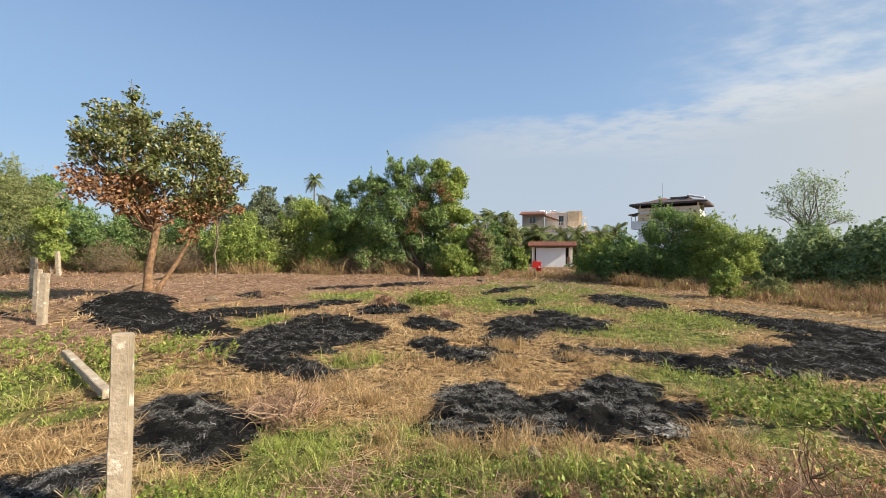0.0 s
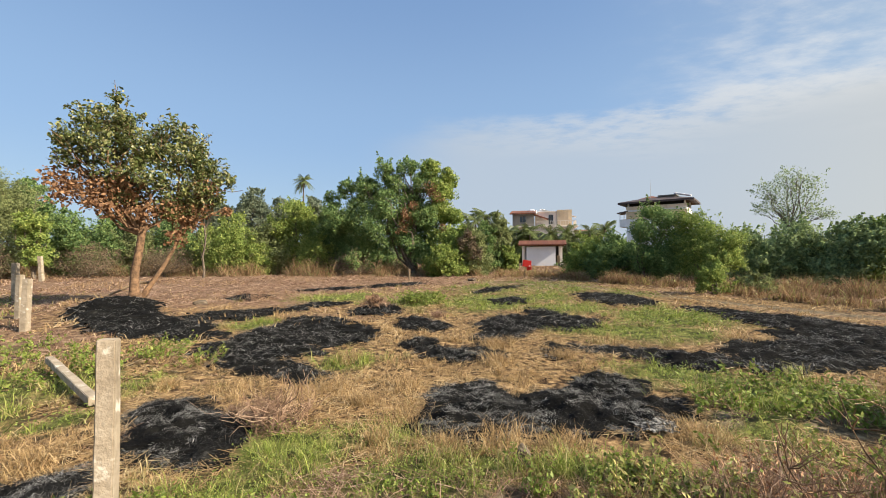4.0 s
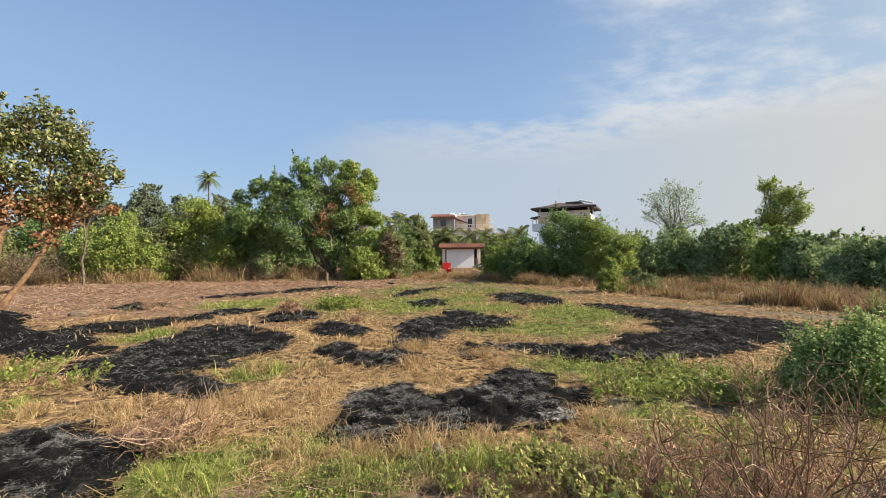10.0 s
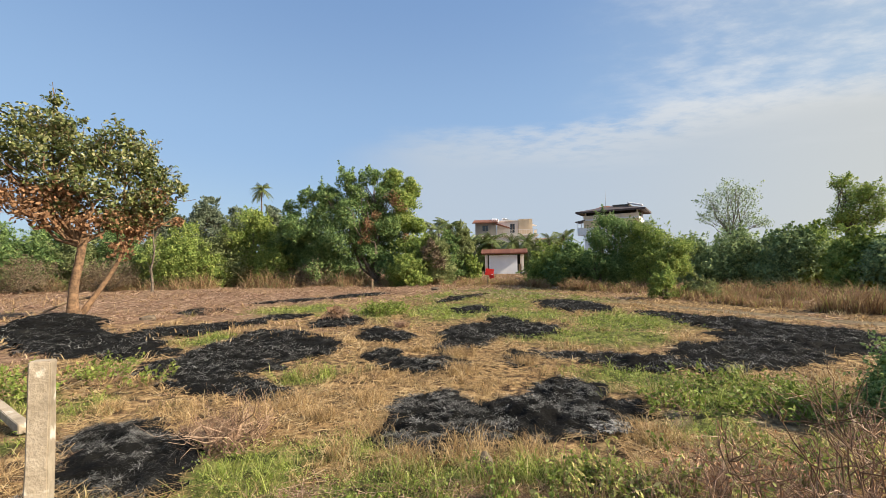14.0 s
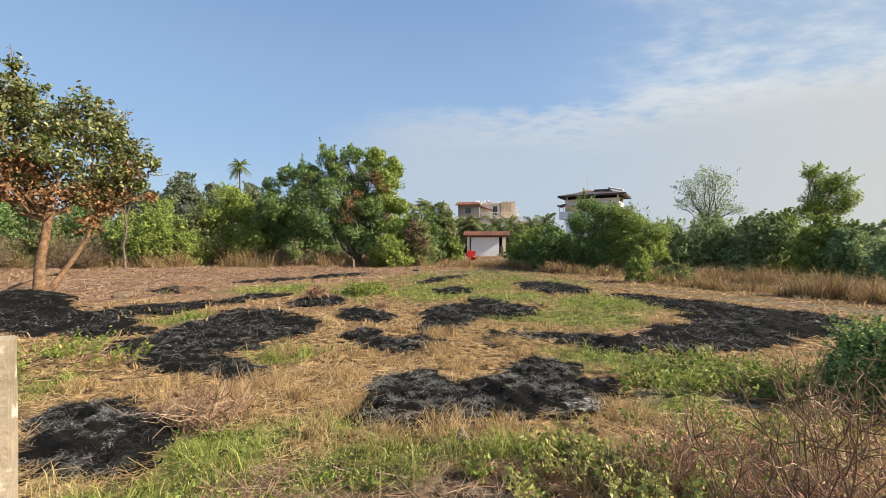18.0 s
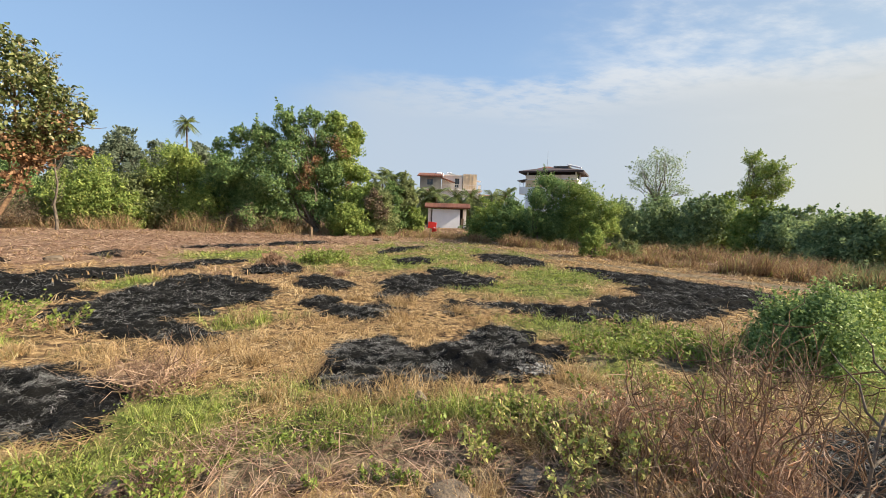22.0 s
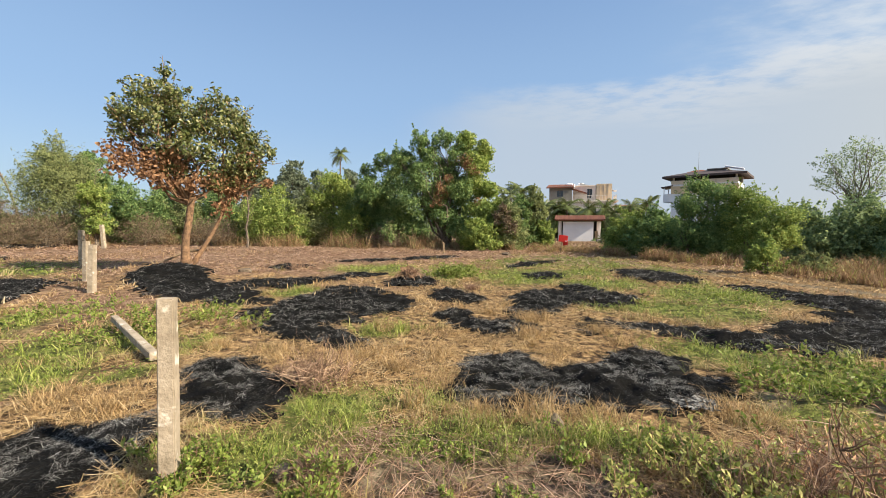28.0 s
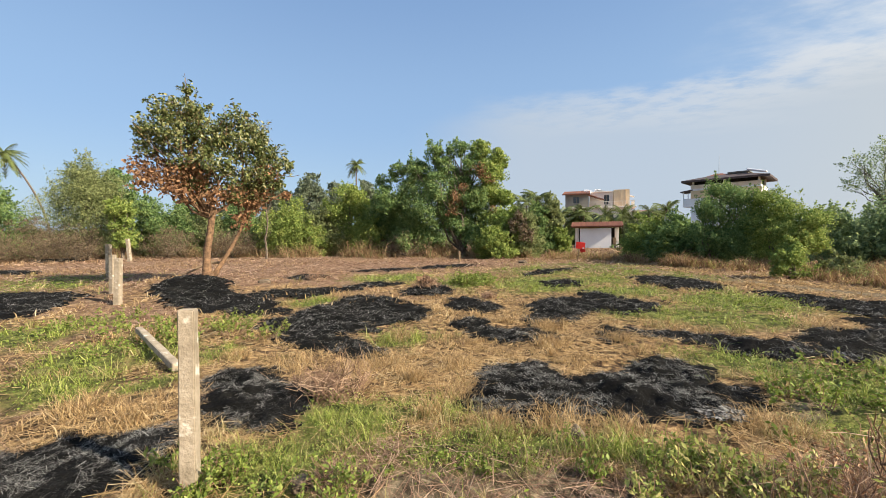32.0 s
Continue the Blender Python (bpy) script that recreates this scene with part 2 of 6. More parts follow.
M = {
    "bark": material("bark", [(0.2, (0.10, 0.062, 0.038)), (0.8, (0.27, 0.165, 0.095))], 9, 0.9, 0.6),
    "bark_grey": material("bark_grey", [(0.2, (0.07, 0.055, 0.045)), (0.8, (0.22, 0.18, 0.14))], 7, 0.9, 0.6),
    "twig": material("twig", [(0.0, (0.085, 0.053, 0.038)), (0.55, (0.255, 0.157, 0.104)), (1.0, (0.680, 0.495, 0.352))], 4, 0.8, 0.2, by="island"),
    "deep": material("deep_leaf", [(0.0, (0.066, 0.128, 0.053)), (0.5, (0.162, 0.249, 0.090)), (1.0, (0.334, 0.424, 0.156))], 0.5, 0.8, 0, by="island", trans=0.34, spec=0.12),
    # glossy leaf of the roadside bush, with its shade side's darkness in the low tones
    "thicket": material("glossy_shade_leaf", [(0.0, (0.073, 0.131, 0.050)), (0.5, (0.211, 0.307, 0.100)), (1.0, (0.576, 0.672, 0.252))], 1.5, 0.55, 0, by="island", trans=0.34, spec=0.25),
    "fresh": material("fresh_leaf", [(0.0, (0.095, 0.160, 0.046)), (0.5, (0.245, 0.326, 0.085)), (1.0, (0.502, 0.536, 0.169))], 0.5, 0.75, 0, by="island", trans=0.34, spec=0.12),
    # leaf colour made paler and bluer to stand in for haze towards the sun
    "paled": material("haze_paled_leaf", [(0.0, (0.104, 0.154, 0.085)), (0.5, (0.245, 0.326, 0.154)), (1.0, (0.508, 0.579, 0.262))], 0.4, 0.8, 0, by="island", trans=0.34, spec=0.1),
    # grey-green of the acacia and shrubs; on right-hand bushes it also imitates haze
    "dusty": material("dusty_hazed_leaf", [(0.0, (0.114, 0.142, 0.066)), (0.5, (0.228, 0.268, 0.116)), (1.0, (0.376, 0.399, 0.176))], 0.4, 0.7, 0, by="island", trans=0.34, spec=0.12),
    "olive": material("olive_leaf", [(0.0, (0.038, 0.064, 0.023)), (0.4, (0.115, 0.147, 0.043)), (0.7, (0.242, 0.255, 0.094)), (0.9, (0.408, 0.383, 0.202)), (1.0, (0.383, 0.217, 0.116))], 0.9, 0.38, 0, by="island", trans=0.25, spec=0.5),
    "rust": material("scorched_leaf", [(0.0, (0.10, 0.05, 0.028)), (0.5, (0.27, 0.145, 0.075)), (1.0, (0.47, 0.29, 0.16))], 1.0, 0.7, 0, by="island", trans=0.25),
    # distance haze is mixed into this pale bluish leaf colour
    "far": material("hazed_far_leaf", [(0.0, (0.117, 0.156, 0.111)), (1.0, (0.247, 0.286, 0.189))], 0.12, 0.8, 0, by="island", trans=0.3, spec=0.1),
    "palm": material("palm_leaf", [(0.0, (0.068, 0.102, 0.032)), (1.0, (0.204, 0.238, 0.080))], 0.6, 0.5, 0, by="island", trans=0.2),
    "grass": material("green_grass", [(0.0, (0.075, 0.109, 0.021)), (0.4, (0.234, 0.296, 0.056)), (0.75, (0.421, 0.464, 0.122)), (1.0, (0.617, 0.591, 0.262))], 0.8, 0.45, 0, by="island", trans=0.32),
    "weed": material("weed_leaf", [(0.0, (0.078, 0.120, 0.021)), (0.6, (0.223, 0.293, 0.056)), (1.0, (0.426, 0.459, 0.141))], 1.2, 0.5, 0, by="island", trans=0.32),
    "pale_weed": material("yellowing_leaf", [(0.0, (0.137, 0.190, 0.044)), (0.5, (0.365, 0.392, 0.110)), (1.0, (0.707, 0.582, 0.264))], 1.2, 0.5, 0, by="island", trans=0.32),
    "straw": material("dry_straw", [(0.0, (0.127, 0.084, 0.047)), (0.4, (0.380, 0.251, 0.120)), (0.75, (0.590, 0.428, 0.217)), (1.0, (0.761, 0.651, 0.445))], 0.8, 0.55, 0, by="island", trans=0.28),
    "reed": material("dry_reed", [(0.0, (0.128, 0.074, 0.043)), (0.5, (0.306, 0.197, 0.108)), (1.0, (0.561, 0.407, 0.239))], 0.25, 0.8, 0, by="island", trans=0.28),
    "char": material("charred_bed", [(0.0, (0.004, 0.004, 0.004)), (0.6, (0.008, 0.008, 0.008)), (0.85, (0.016, 0.016, 0.015)), (1.0, (0.06, 0.059, 0.057))], 2.6, 0.95, 1.0, fine=12.0, spec=0.08),
    "char_straw": material("charred_straw", [(0.0, (0.004, 0.004, 0.004)), (0.72, (0.013, 0.013, 0.013)), (1.0, (0.17, 0.165, 0.16))], 2, 0.8, 0, by="island", spec=0.1),
    "ash_straw": material("ashen_straw", [(0.0, (0.02, 0.02, 0.02)), (0.5, (0.14, 0.14, 0.137)), (1.0, (0.52, 0.52, 0.51))], 2, 0.8, 0, by="island", spec=0.1),
    "olive_grass": material("yellow_green_grass", [(0.0, (0.101, 0.090, 0.034)), (0.5, (0.330, 0.278, 0.111)), (1.0, (0.565, 0.502, 0.269))], 0.8, 0.5, 0, by="island", trans=0.32),
    "litter": material("red_brown_litter", [(0.0, (0.082, 0.045, 0.033)), (0.5, (0.302, 0.185, 0.127)), (1.0, (0.621, 0.469, 0.351))], 0.8, 0.7, 0, by="island", trans=0.28),
    "dead_leaf": material("dead_leaf", [(0.0, (0.109, 0.048, 0.026)), (0.5, (0.374, 0.180, 0.094)), (1.0, (0.858, 0.570, 0.346))], 1.0, 0.7, 0, by="island", trans=0.35),
    "dry_twig": material("dry_twig", [(0.0, (0.075, 0.055, 0.04)), (0.5, (0.18, 0.135, 0.09)), (1.0, (0.34, 0.27, 0.18))], 0.5, 0.8, 0, by="island", trans=0.25),
    "ash": material("white_ash", [(0.0, (0.01, 0.01, 0.01)), (0.45, (0.05, 0.05, 0.05)), (0.65, (0.30, 0.30, 0.29)), (1.0, (0.60, 0.59, 0.57))], 26, 0.95, 1.0, spec=0.1),
    "concrete": material("post_concrete", [(0.0, (0.22, 0.18, 0.13)), (0.6, (0.36, 0.305, 0.235)), (1.0, (0.46, 0.40, 0.325))], 7, 0.92, 0.4, wear=(11, 0.58, (0.62, 0.58, 0.51))),
    "stone": material("field_stone", [(0.0, (0.072, 0.056, 0.042)), (1.0, (0.204, 0.162, 0.120))], 9, 0.92, 0.7),
    "gravel": material("dark_gravel", [(0.0, (0.022, 0.022, 0.023)), (1.0, (0.083, 0.083, 0.083))], 6, 0.9, 0.3, by="island"),
    "red": material("red_paint", [(0.0, (0.55, 0.02, 0.02)), (1.0, (0.75, 0.05, 0.035))], 3, 0.5, 0.1),
    "white_wall": material("white_plaster", [(0.0, (0.714, 0.731, 0.799)), (1.0, (0.840, 0.859, 0.918))], 0.6, 0.9, 0.05, wear=(0.5, 0.74, (0.62, 0.60, 0.59))),
    "cream_wall": material("cream_plaster", [(0.0, (0.657, 0.594, 0.538)), (1.0, (0.827, 0.767, 0.706))], 0.5, 0.9, 0.1, wear=(0.7, 0.66, (0.46, 0.40, 0.35))),
    "ochre_wall": material("ochre_plaster", [(0.0, (0.58, 0.45, 0.31)), (1.0, (0.70, 0.57, 0.41))], 0.5, 0.9, 0.1, wear=(0.7, 0.66, (0.42, 0.33, 0.24))),
    "grey_wall": material("grey_plaster", [(0.0, (0.14, 0.14, 0.13)), (1.0, (0.24, 0.23, 0.21))], 0.6, 0.9, 0.1),
    "tiles": material("roof_tile", [(0.0, (0.144, 0.056, 0.036)), (1.0, (0.230, 0.099, 0.066))], 2, 0.85, 0.3, by="object"),
    "dark_roof": material("brown_sheet_roof", [(0.0, (0.053, 0.043, 0.045)), (1.0, (0.105, 0.081, 0.080))], 2, 0.7, 0.2),
    # near black that stands in for shade under roofs
    "dark": material("shade_black", [(0.0, (0.015, 0.015, 0.017)), (1.0, (0.03, 0.03, 0.03))], 3, 0.8, 0),
    "timber": material("weathered_timber", [(0.0, (0.16, 0.11, 0.07)), (1.0, (0.34, 0.26, 0.17))], 12, 0.9, 0.4),
    "metal": material("dull_steel", [(0.0, (0.25, 0.26, 0.27)), (1.0, (0.45, 0.46, 0.47))], 6, 0.45, 0.05, metal=0.7),
    "glass": material("window_glass", [(0.0, (0.02, 0.025, 0.03)), (1.0, (0.05, 0.06, 0.07))], 2, 0.08, 0, spec=0.6),
}

# ---- helpers for meshes ----
RNG = np.random.default_rng(7)


def at(az, dist):
    a = radians(az)
    return dist * math.sin(a), dist * math.cos(a)


def np_mesh(name, verts, faces):
    """A mesh from arrays of corners and of equal-sided faces."""
    me = bpy.data.meshes.new(name)
    verts, faces = np.asarray(verts, np.float32), np.asarray(faces, np.int32)
    k = faces.shape[1]
    me.vertices.add(len(verts))
    me.vertices.foreach_set("co", verts.ravel())
    me.loops.add(faces.size)
    me.loops.foreach_set("vertex_index", faces.ravel())
    me.polygons.add(len(faces))
    me.polygons.foreach_set("loop_start", np.arange(0, faces.size, k, dtype=np.int32))
    me.update(calc_edges=True)
    return me


def smooth(me):
    me.polygons.foreach_set("use_smooth", np.ones(len(me.polygons), bool))
    return me


def part(name, data, mat, parent=None, label="", soft=False):
    """Links a bmesh or mesh as one object under a thing or part."""
    if isinstance(data, bmesh.types.BMesh):
        me = bpy.data.meshes.new(name)
        data.to_mesh(me)
        data.free()
        data = me
    if soft:
        smooth(data)
    if not data.materials:
        data.materials.append(mat)
    ob = new(name, data)
    if parent:
        ob.parent = parent
    if label:
        ob["label"] = label
    return ob


def box(sx, sy, sz, x=0, y=0, z=0, bevel=0.0, rz=0.0):
    """A bevelled block standing on z."""
    bm = bmesh.new()
    bmesh.ops.create_cube(bm, size=1, matrix=pose(x, y, z + sz / 2, 0, 0, rz) @ Matrix.Diagonal((sx, sy, sz, 1)))
    if bevel:
        bmesh.ops.bevel(bm, geom=bm.edges[:], offset=bevel, segments=1, affect="EDGES")
    return bm


def thing(name, x, y, z, label, category, group="", rz=0.0, kind=""):
    e = new(name)
    e.empty_display_size = 0.2
    e.matrix_world = pose(x, y, z, 0, 0, rz)
    return tagged(e, label, category, group, kind)


def lattice(ix, iy, seed):
    h = np.sin(ix * 127.1 + iy * 311.7 + seed * 74.7) * 43758.5453
    return h - np.floor(h)


def vnoise(x, y, seed=0):
    ix, iy = np.floor(x), np.floor(y)
    fx, fy = x - ix, y - iy
    fx, fy = fx * fx * (3 - 2 * fx), fy * fy * (3 - 2 * fy)
    a, b = lattice(ix, iy, seed), lattice(ix + 1, iy, seed)
    c, d = lattice(ix, iy + 1, seed), lattice(ix + 1, iy + 1, seed)
    return (a * (1 - fx) + b * fx) * (1 - fy) + (c * (1 - fx) + d * fx) * fy


def fbm(x, y, octaves=4, seed=0):
    out, amp, tot = 0.0, 1.0, 0.0
    for k in range(octaves):
        out = out + amp * vnoise(x * 2**k, y * 2**k, seed + k * 13)
        tot += amp
        amp *= 0.55
    return out / tot


def inside(x, y, blobs, rag=0.55, scale=1.7, seed=0):
    """How far a place lies inside a union of ellipses with a ragged rim: above 0 is inside."""
    best = np.full(np.shape(x), -9.0)
    for cx, cy, rx, ry, ang in blobs:
        c, s = math.cos(radians(ang)), math.sin(radians(ang))
        u, v = ((x - cx) * c + (y - cy) * s) / rx, (-(x - cx) * s + (y - cy) * c) / ry
        best = np.maximum(best, 1 - np.sqrt(u * u + v * v))
    return best + rag * 2 * (fbm(x * scale, y * scale, 5, seed) - 0.5)


# ---- plan of the field ----
BURNT = {
    "a": [(0.89, 5.15, 0.59, 0.41, 61), (1.04, 4.42, 0.66, 0.40, 44), (-0.50, 3.96, 0.67, 0.55, 23), (-0.60, 4.30, 0.70, 0.50, -80), (0.25, 4.27, 0.58, 0.81, -54)],
    "b": [(-2.77, 3.12, 0.57, 0.31, -51), (-3.11, 3.19, 0.41, 0.58, 38), (-3.52, 3.52, 0.44, 0.33, -87)],
    "c": [(-3.15, 2.18, 0.31, 0.35, 33), (-3.76, 1.67, 0.41, 0.23, 18), (-3.32, 1.79, 0.53, 0.47, 7), (-3.01, 1.48, 0.42, 0.26, -15)],
    "d": [(-3.54, 5.19, 1.12, 0.40, -19), (-4.43, 6.21, 1.09, 0.78, -4), (-4.80, 8.76, 0.94, 0.73, -39), (-4.79, 7.36, 1.75, 0.73, -79), (-3.69, 7.61, 1.11, 0.75, -65)],
    "e": [(-9.02, 8.08, 0.92, 1.62, 60), (-10.6, 8.95, 1.2, 0.9, -55), (-6.63, 7.04, 0.96, 0.54, -12), (-7.66, 7.62, 0.87, 1.32, 64)],
    "f": [(-7.82, 9.41, 0.90, 0.78, -67), (-7.33, 9.66, 1.14, 0.61, 72), (-6.83, 10.50, 0.81, 0.47, 66)],
    "l": [(-4.06, 10.55, 0.68, 0.43, 0), (-4.08, 10.93, 0.64, 0.54, -78)],
    "p": [(-13.79, 6.56, 1.29, 1.73, 73), (-12.13, 5.61, 1.46, 0.84, -40), (-15.09, 6.78, 1.38, 0.67, 15)],
    "g": [(-0.97, 6.38, 0.46, 0.53, -62), (-1.48, 6.50, 0.30, 0.59, 52), (-1.88, 6.98, 0.43, 0.30, -73)],
    "o": [(-2.25, 8.80, 0.53, 0.69, 33), (-2.58, 9.21, 0.42, 0.52, 20)],
    "h": [(-0.46, 8.60, 1.26, 0.48, 81), (0.78, 9.65, 1.04, 0.65, 45), (-0.21, 9.52, 1.23, 0.81, 66), (0.50, 10.86, 0.76, 0.39, -79)],
    "i": [(4.25, 7.37, 1.47, 0.86, 31), (2.17, 6.72, 1.38, 0.42, -18), (5.59, 8.48, 1.16, 1.07, -60), (5.03, 11.60, 1.15, 0.48, -64), (5.76, 10.42, 0.99, 1.08, 57), (6.47, 9.09, 1.13, 1.08, 89)],
    "j": [(2.83, 15.08, 1.59, 0.92, -68), (2.81, 14.26, 1.45, 0.86, -67)],
    "k": [(2.80, 1.79, 0.50, 0.67, 85), (3.38, 2.46, 0.68, 0.41, 14), (2.82, 2.38, 0.72, 0.36, 36), (2.35, 1.82, 0.34, 0.46, -70)],
    "m": [(-8.53, 17.15, 1.40, 0.65, 44)],
    "n": [(-6.27, 19.76, 1.70, 0.75, 61)],
    "q": [(-25.65, 12.19, 1.9, 0.7, -10)],
    "r": [(-1.11, 18.16, 1.7, 0.45, 67)],
    "s": [(-0.59, 13.74, 0.8, 0.5, 85)],
    "t": [(-10.01, 13.56, 1.1, 0.65, -57)],
    "u": [(0.42, 6.93, 0.43, 0.18, 80)],
    "v": [(-36.55, 19.82, 3.70, 1.51, -21)],
    "w": [(-6.14, 12.01, 0.65, 0.48, 40)],
}
GREEN = [(-6.1, 3.6, 0.6, 0.8, 60), (-5.3, 2.9, 0.5, 0.7, 61), (-5.6, 4.2, 0.6, 0.6, 55), (-4.7, 4.5, 0.4, 0.6, 46), (-4.4, 3.1, 0.3, 0.3, 54), (-8.5, 4.1, 0.7, 1.1, 64), (-8.9, 5.1, 0.5, 0.5, 60), (-3.6, 13.2, 0.8, 1.9, 15), (-1.1, 13.7, 1.7, 2.5, 5),
         (-6.6, 13.8, 1.6, 1.4, 26), (0.7, 15.1, 0.8, 1.6, -3), (1.9, 8.9, 1.4, 0.9, -12), (3.6, 10.9, 1.7, 1.8, -18), (3.2, 8.9, 0.9, 0.8, -20), (1.9, 5.9, 0.5, 0.5, -18), (2.5, 5.2, 0.7, 1.0, -24), (-2.0, 2.2, 0.45, 0.4, 43), (-2.6, 5.7, 0.5, 0.6, 25),
         (-1.8, 3.1, 0.6, 0.6, 29), (-0.2, 3.2, 0.45, 0.2, 4), (-6.2, 8.5, 0.5, 0.7, 36), (-0.9, 2.8, 0.9, 0.35, 20), (0.55, 3.15, 0.5, 0.22, -10), (-1.3, 3.5, 0.7, 0.4, 20), (-18.6, 9.7, 1.9, 3.8, 63), (2.6, 5.4, 1.5, 0.7, -23), (2.1, 4.4, 0.4, 0.8, -25), (5.0, 3.9, 0.6, 1.7, -52), (5.8, 3.1, 0.7, 1.2, -62), (4.6, 2.0, 0.5, 0.9, -67), (1.0, 12.2, 1.6, 1.2, 0), (1.2, 19.0, 2.2, 2.8, 10), (3.8, 16.6, 0.8, 1.6, 35), (-1.6, 18.5, 1.8, 2.2, 0), (0.2, 22.0, 2.4, 1.6, 0)]
OLIVE = [(6.8, 2.6, 2.6, 1.6, 0), (9.5, 4.2, 3.2, 1.4, -10), (5.2, 1.6, 1.6, 0.9, 0)]
STRAW = [(-1.6, 4.3, 0.6, 1.4, 20), (-0.5, 5.6, 1.0, 0.6, 5), (-4.8, 4.9, 0.6, 0.9, 44), (-2.4, 4.4, 0.4, 1.0, 30), (-0.3, 3.45, 0.9, 0.22, 5), (4.0, 8.8, 0.7, 0.7, -23), (-3.9, 2.6, 0.8, 0.5, 57), (-2.8, 7.7, 0.5, 0.7, 18), (-0.1, 7.2, 0.8, 0.8, 1), (1.6, 4.0, 0.4, 0.25, -19), (-1.6, 8.0, 0.9, 0.7, 0)]
LITTER = [(-2.45, 3.45, 0.3, 0.7, 36), (-10.7, 11.2, 1.2, 2.3, 44), (-12.1, 19.6, 2.9, 5.4, 32), (-6.5, 21.5, 3.2, 3.6, 13), (-20.6, 21.5, 4.0, 9.5, 44), (-1.2, 2.5, 0.8, 0.35, 26), (-9.4, 6.3, 1.0, 1.7, 56), (-24.0, 17.7, 4.0, 9.0, 53)]
SOIL = [(-1.0, 2.35, 0.7, 0.22, 25), (0.1, 2.55, 0.8, 0.4, 0), (0.9, 2.2, 0.8, 0.5, 5), (1.9, 4.5, 0.3, 0.4, -22), (2.8, 4.5, 0.3, 0.45, -32)]
MOUND = (-11.6, 9.5)


def relief(x, y):
    """Height of the ground."""
    r = np.hypot(x, y)
    z = 0.05 * (fbm(x * 0.35, y * 0.35, 3, 5) - 0.5) + 0.05 * (fbm(x * 1.7, y * 1.7, 3, 9) - 0.5) * np.clip(1.5 - r / 25, 0, 1)
    z = z + 0.09 * (fbm(x * 2.6, y * 2.6, 3, 29) - 0.5) * np.clip(1.6 - r / 14, 0, 1)
    q = ((x - MOUND[0]) / 1.7) ** 2 + ((y - MOUND[1]) / 1.4) ** 2
    z = z + 0.42 * np.exp(-q)
    return z + 0.10 * np.exp(-(((x + 4.3) / 0.5) ** 2 + ((y - 11.3) / 0.4) ** 2))


def h_at(x, y):
    return float(relief(np.array([x], float), np.array([y], float))[0])


def scorch(x, y, blobs, n):
    """How far, in metres, a place lies inside one burnt patch with a ragged rim."""
    best = np.full(np.shape(x), -9.0)
    for cx, cy, rx, ry, ang in blobs:
        c, s = math.cos(radians(ang)), math.sin(radians(ang))
        u, v = ((x - cx) * c + (y - cy) * s) / rx, (-(x - cx) * s + (y - cy) * c) / ry
        best = np.maximum(best, (1 - np.sqrt(u * u + v * v)) * min(rx, ry))
    far = np.clip(np.hypot(x, y) / 6, 0.8, 2.2)
    return best + far * (0.22 * (fbm(x * 2.6, y * 2.6, 3, n) - 0.5) + 0.30 * (fbm(x * 9, y * 9, 3, n + 60) - 0.5)) + 0.05 * far


def burnt_at(x, y):
    m = np.full(np.shape(x), -9.0)
    for n, (k, blobs) in enumerate(BURNT.items()):
        near = np.zeros(np.shape(x), bool)
        for cx, cy, rx, ry, _ in blobs:
            near |= np.hypot(x - cx, y - cy) < 2 * max(rx, ry)
        m[near] = np.maximum(m[near], scorch(x[near], y[near], blobs, n))
    return m


def green_at(x, y):
    g = np.maximum(inside(x, y, GREEN, 0.6, 1.5, 40), np.minimum(inside(x, y, OLIVE, 0.5, 1.2, 42) - 0.1, 0.0))
    return g - 0.9 * np.clip(inside(x, y, STRAW, 0.5, 1.5, 44) + 0.25, 0, 1)


def red_at(x, y):
    """Red-brown litter: towards the tree and along the far edge."""
    a = 1.8 * (fbm(x * 0.5, y * 0.5, 4, 63) - 0.55) + np.clip((-x - 6) / 9, -0.7, 0.5) + np.clip((y - 13) / 12, -0.4, 0.6) * np.clip(0.5 - x / 4, -1, 1)
    return np.maximum(a, inside(x, y, LITTER, 0.5, 1.4, 47)) - 0.8 * np.clip(inside(x, y, STRAW, 0.4, 1.5, 44) + 0.2, 0, 1)


# ---- ground ----
rings = np.concatenate([[0.0], np.geomspace(0.4, 60, 260), np.geomspace(66, 3500, 26)])
SEG = 320
ang = np.linspace(0, 2 * math.pi, SEG, endpoint=False)
gx, gy = np.outer(rings, np.sin(ang)).ravel(), np.outer(rings, np.cos(ang)).ravel()
gz = relief(gx, gy)
ii, jj = np.meshgrid(np.arange(len(rings) - 1), np.arange(SEG), indexing="ij")
a_, b_ = (ii * SEG + jj).ravel(), (ii * SEG + (jj + 1) % SEG).ravel()
ground_me = smooth(np_mesh("ground", np.stack([gx, gy, gz], 1), np.stack([a_, b_, b_ + SEG, a_ + SEG], 1)))
att = ground_me.attributes.new("green", "FLOAT", "POINT")
att.data.foreach_set("value", np.clip(green_at(gx, gy) * 1.6 + 0.35, 0, 1).astype(np.float32))
TRACK = ([-4, 2.5, 5.8, 9.4, 12, 17, 40], [23, 20.3, 14.4, 9.9, 8.0, 7.0, 5.0])


def on_track(x, y):
    """How far a place lies on the dirt track or on bare soil: above 0 is on it."""
    a = 1 - np.abs(np.interp(x, *TRACK) - 0.1 - y) / (0.45 + 0.03 * np.maximum(x, 0))
    a = np.where(x > -3.5, a, -1)
    return np.maximum(a, inside(x, y, [(14.0, 4.6, 5.0, 0.8, -10), *SOIL], 0.6, 1.4, 33)) + 0.5 * (fbm(x * 1.5, y * 1.5, 3, 71) - 0.5)


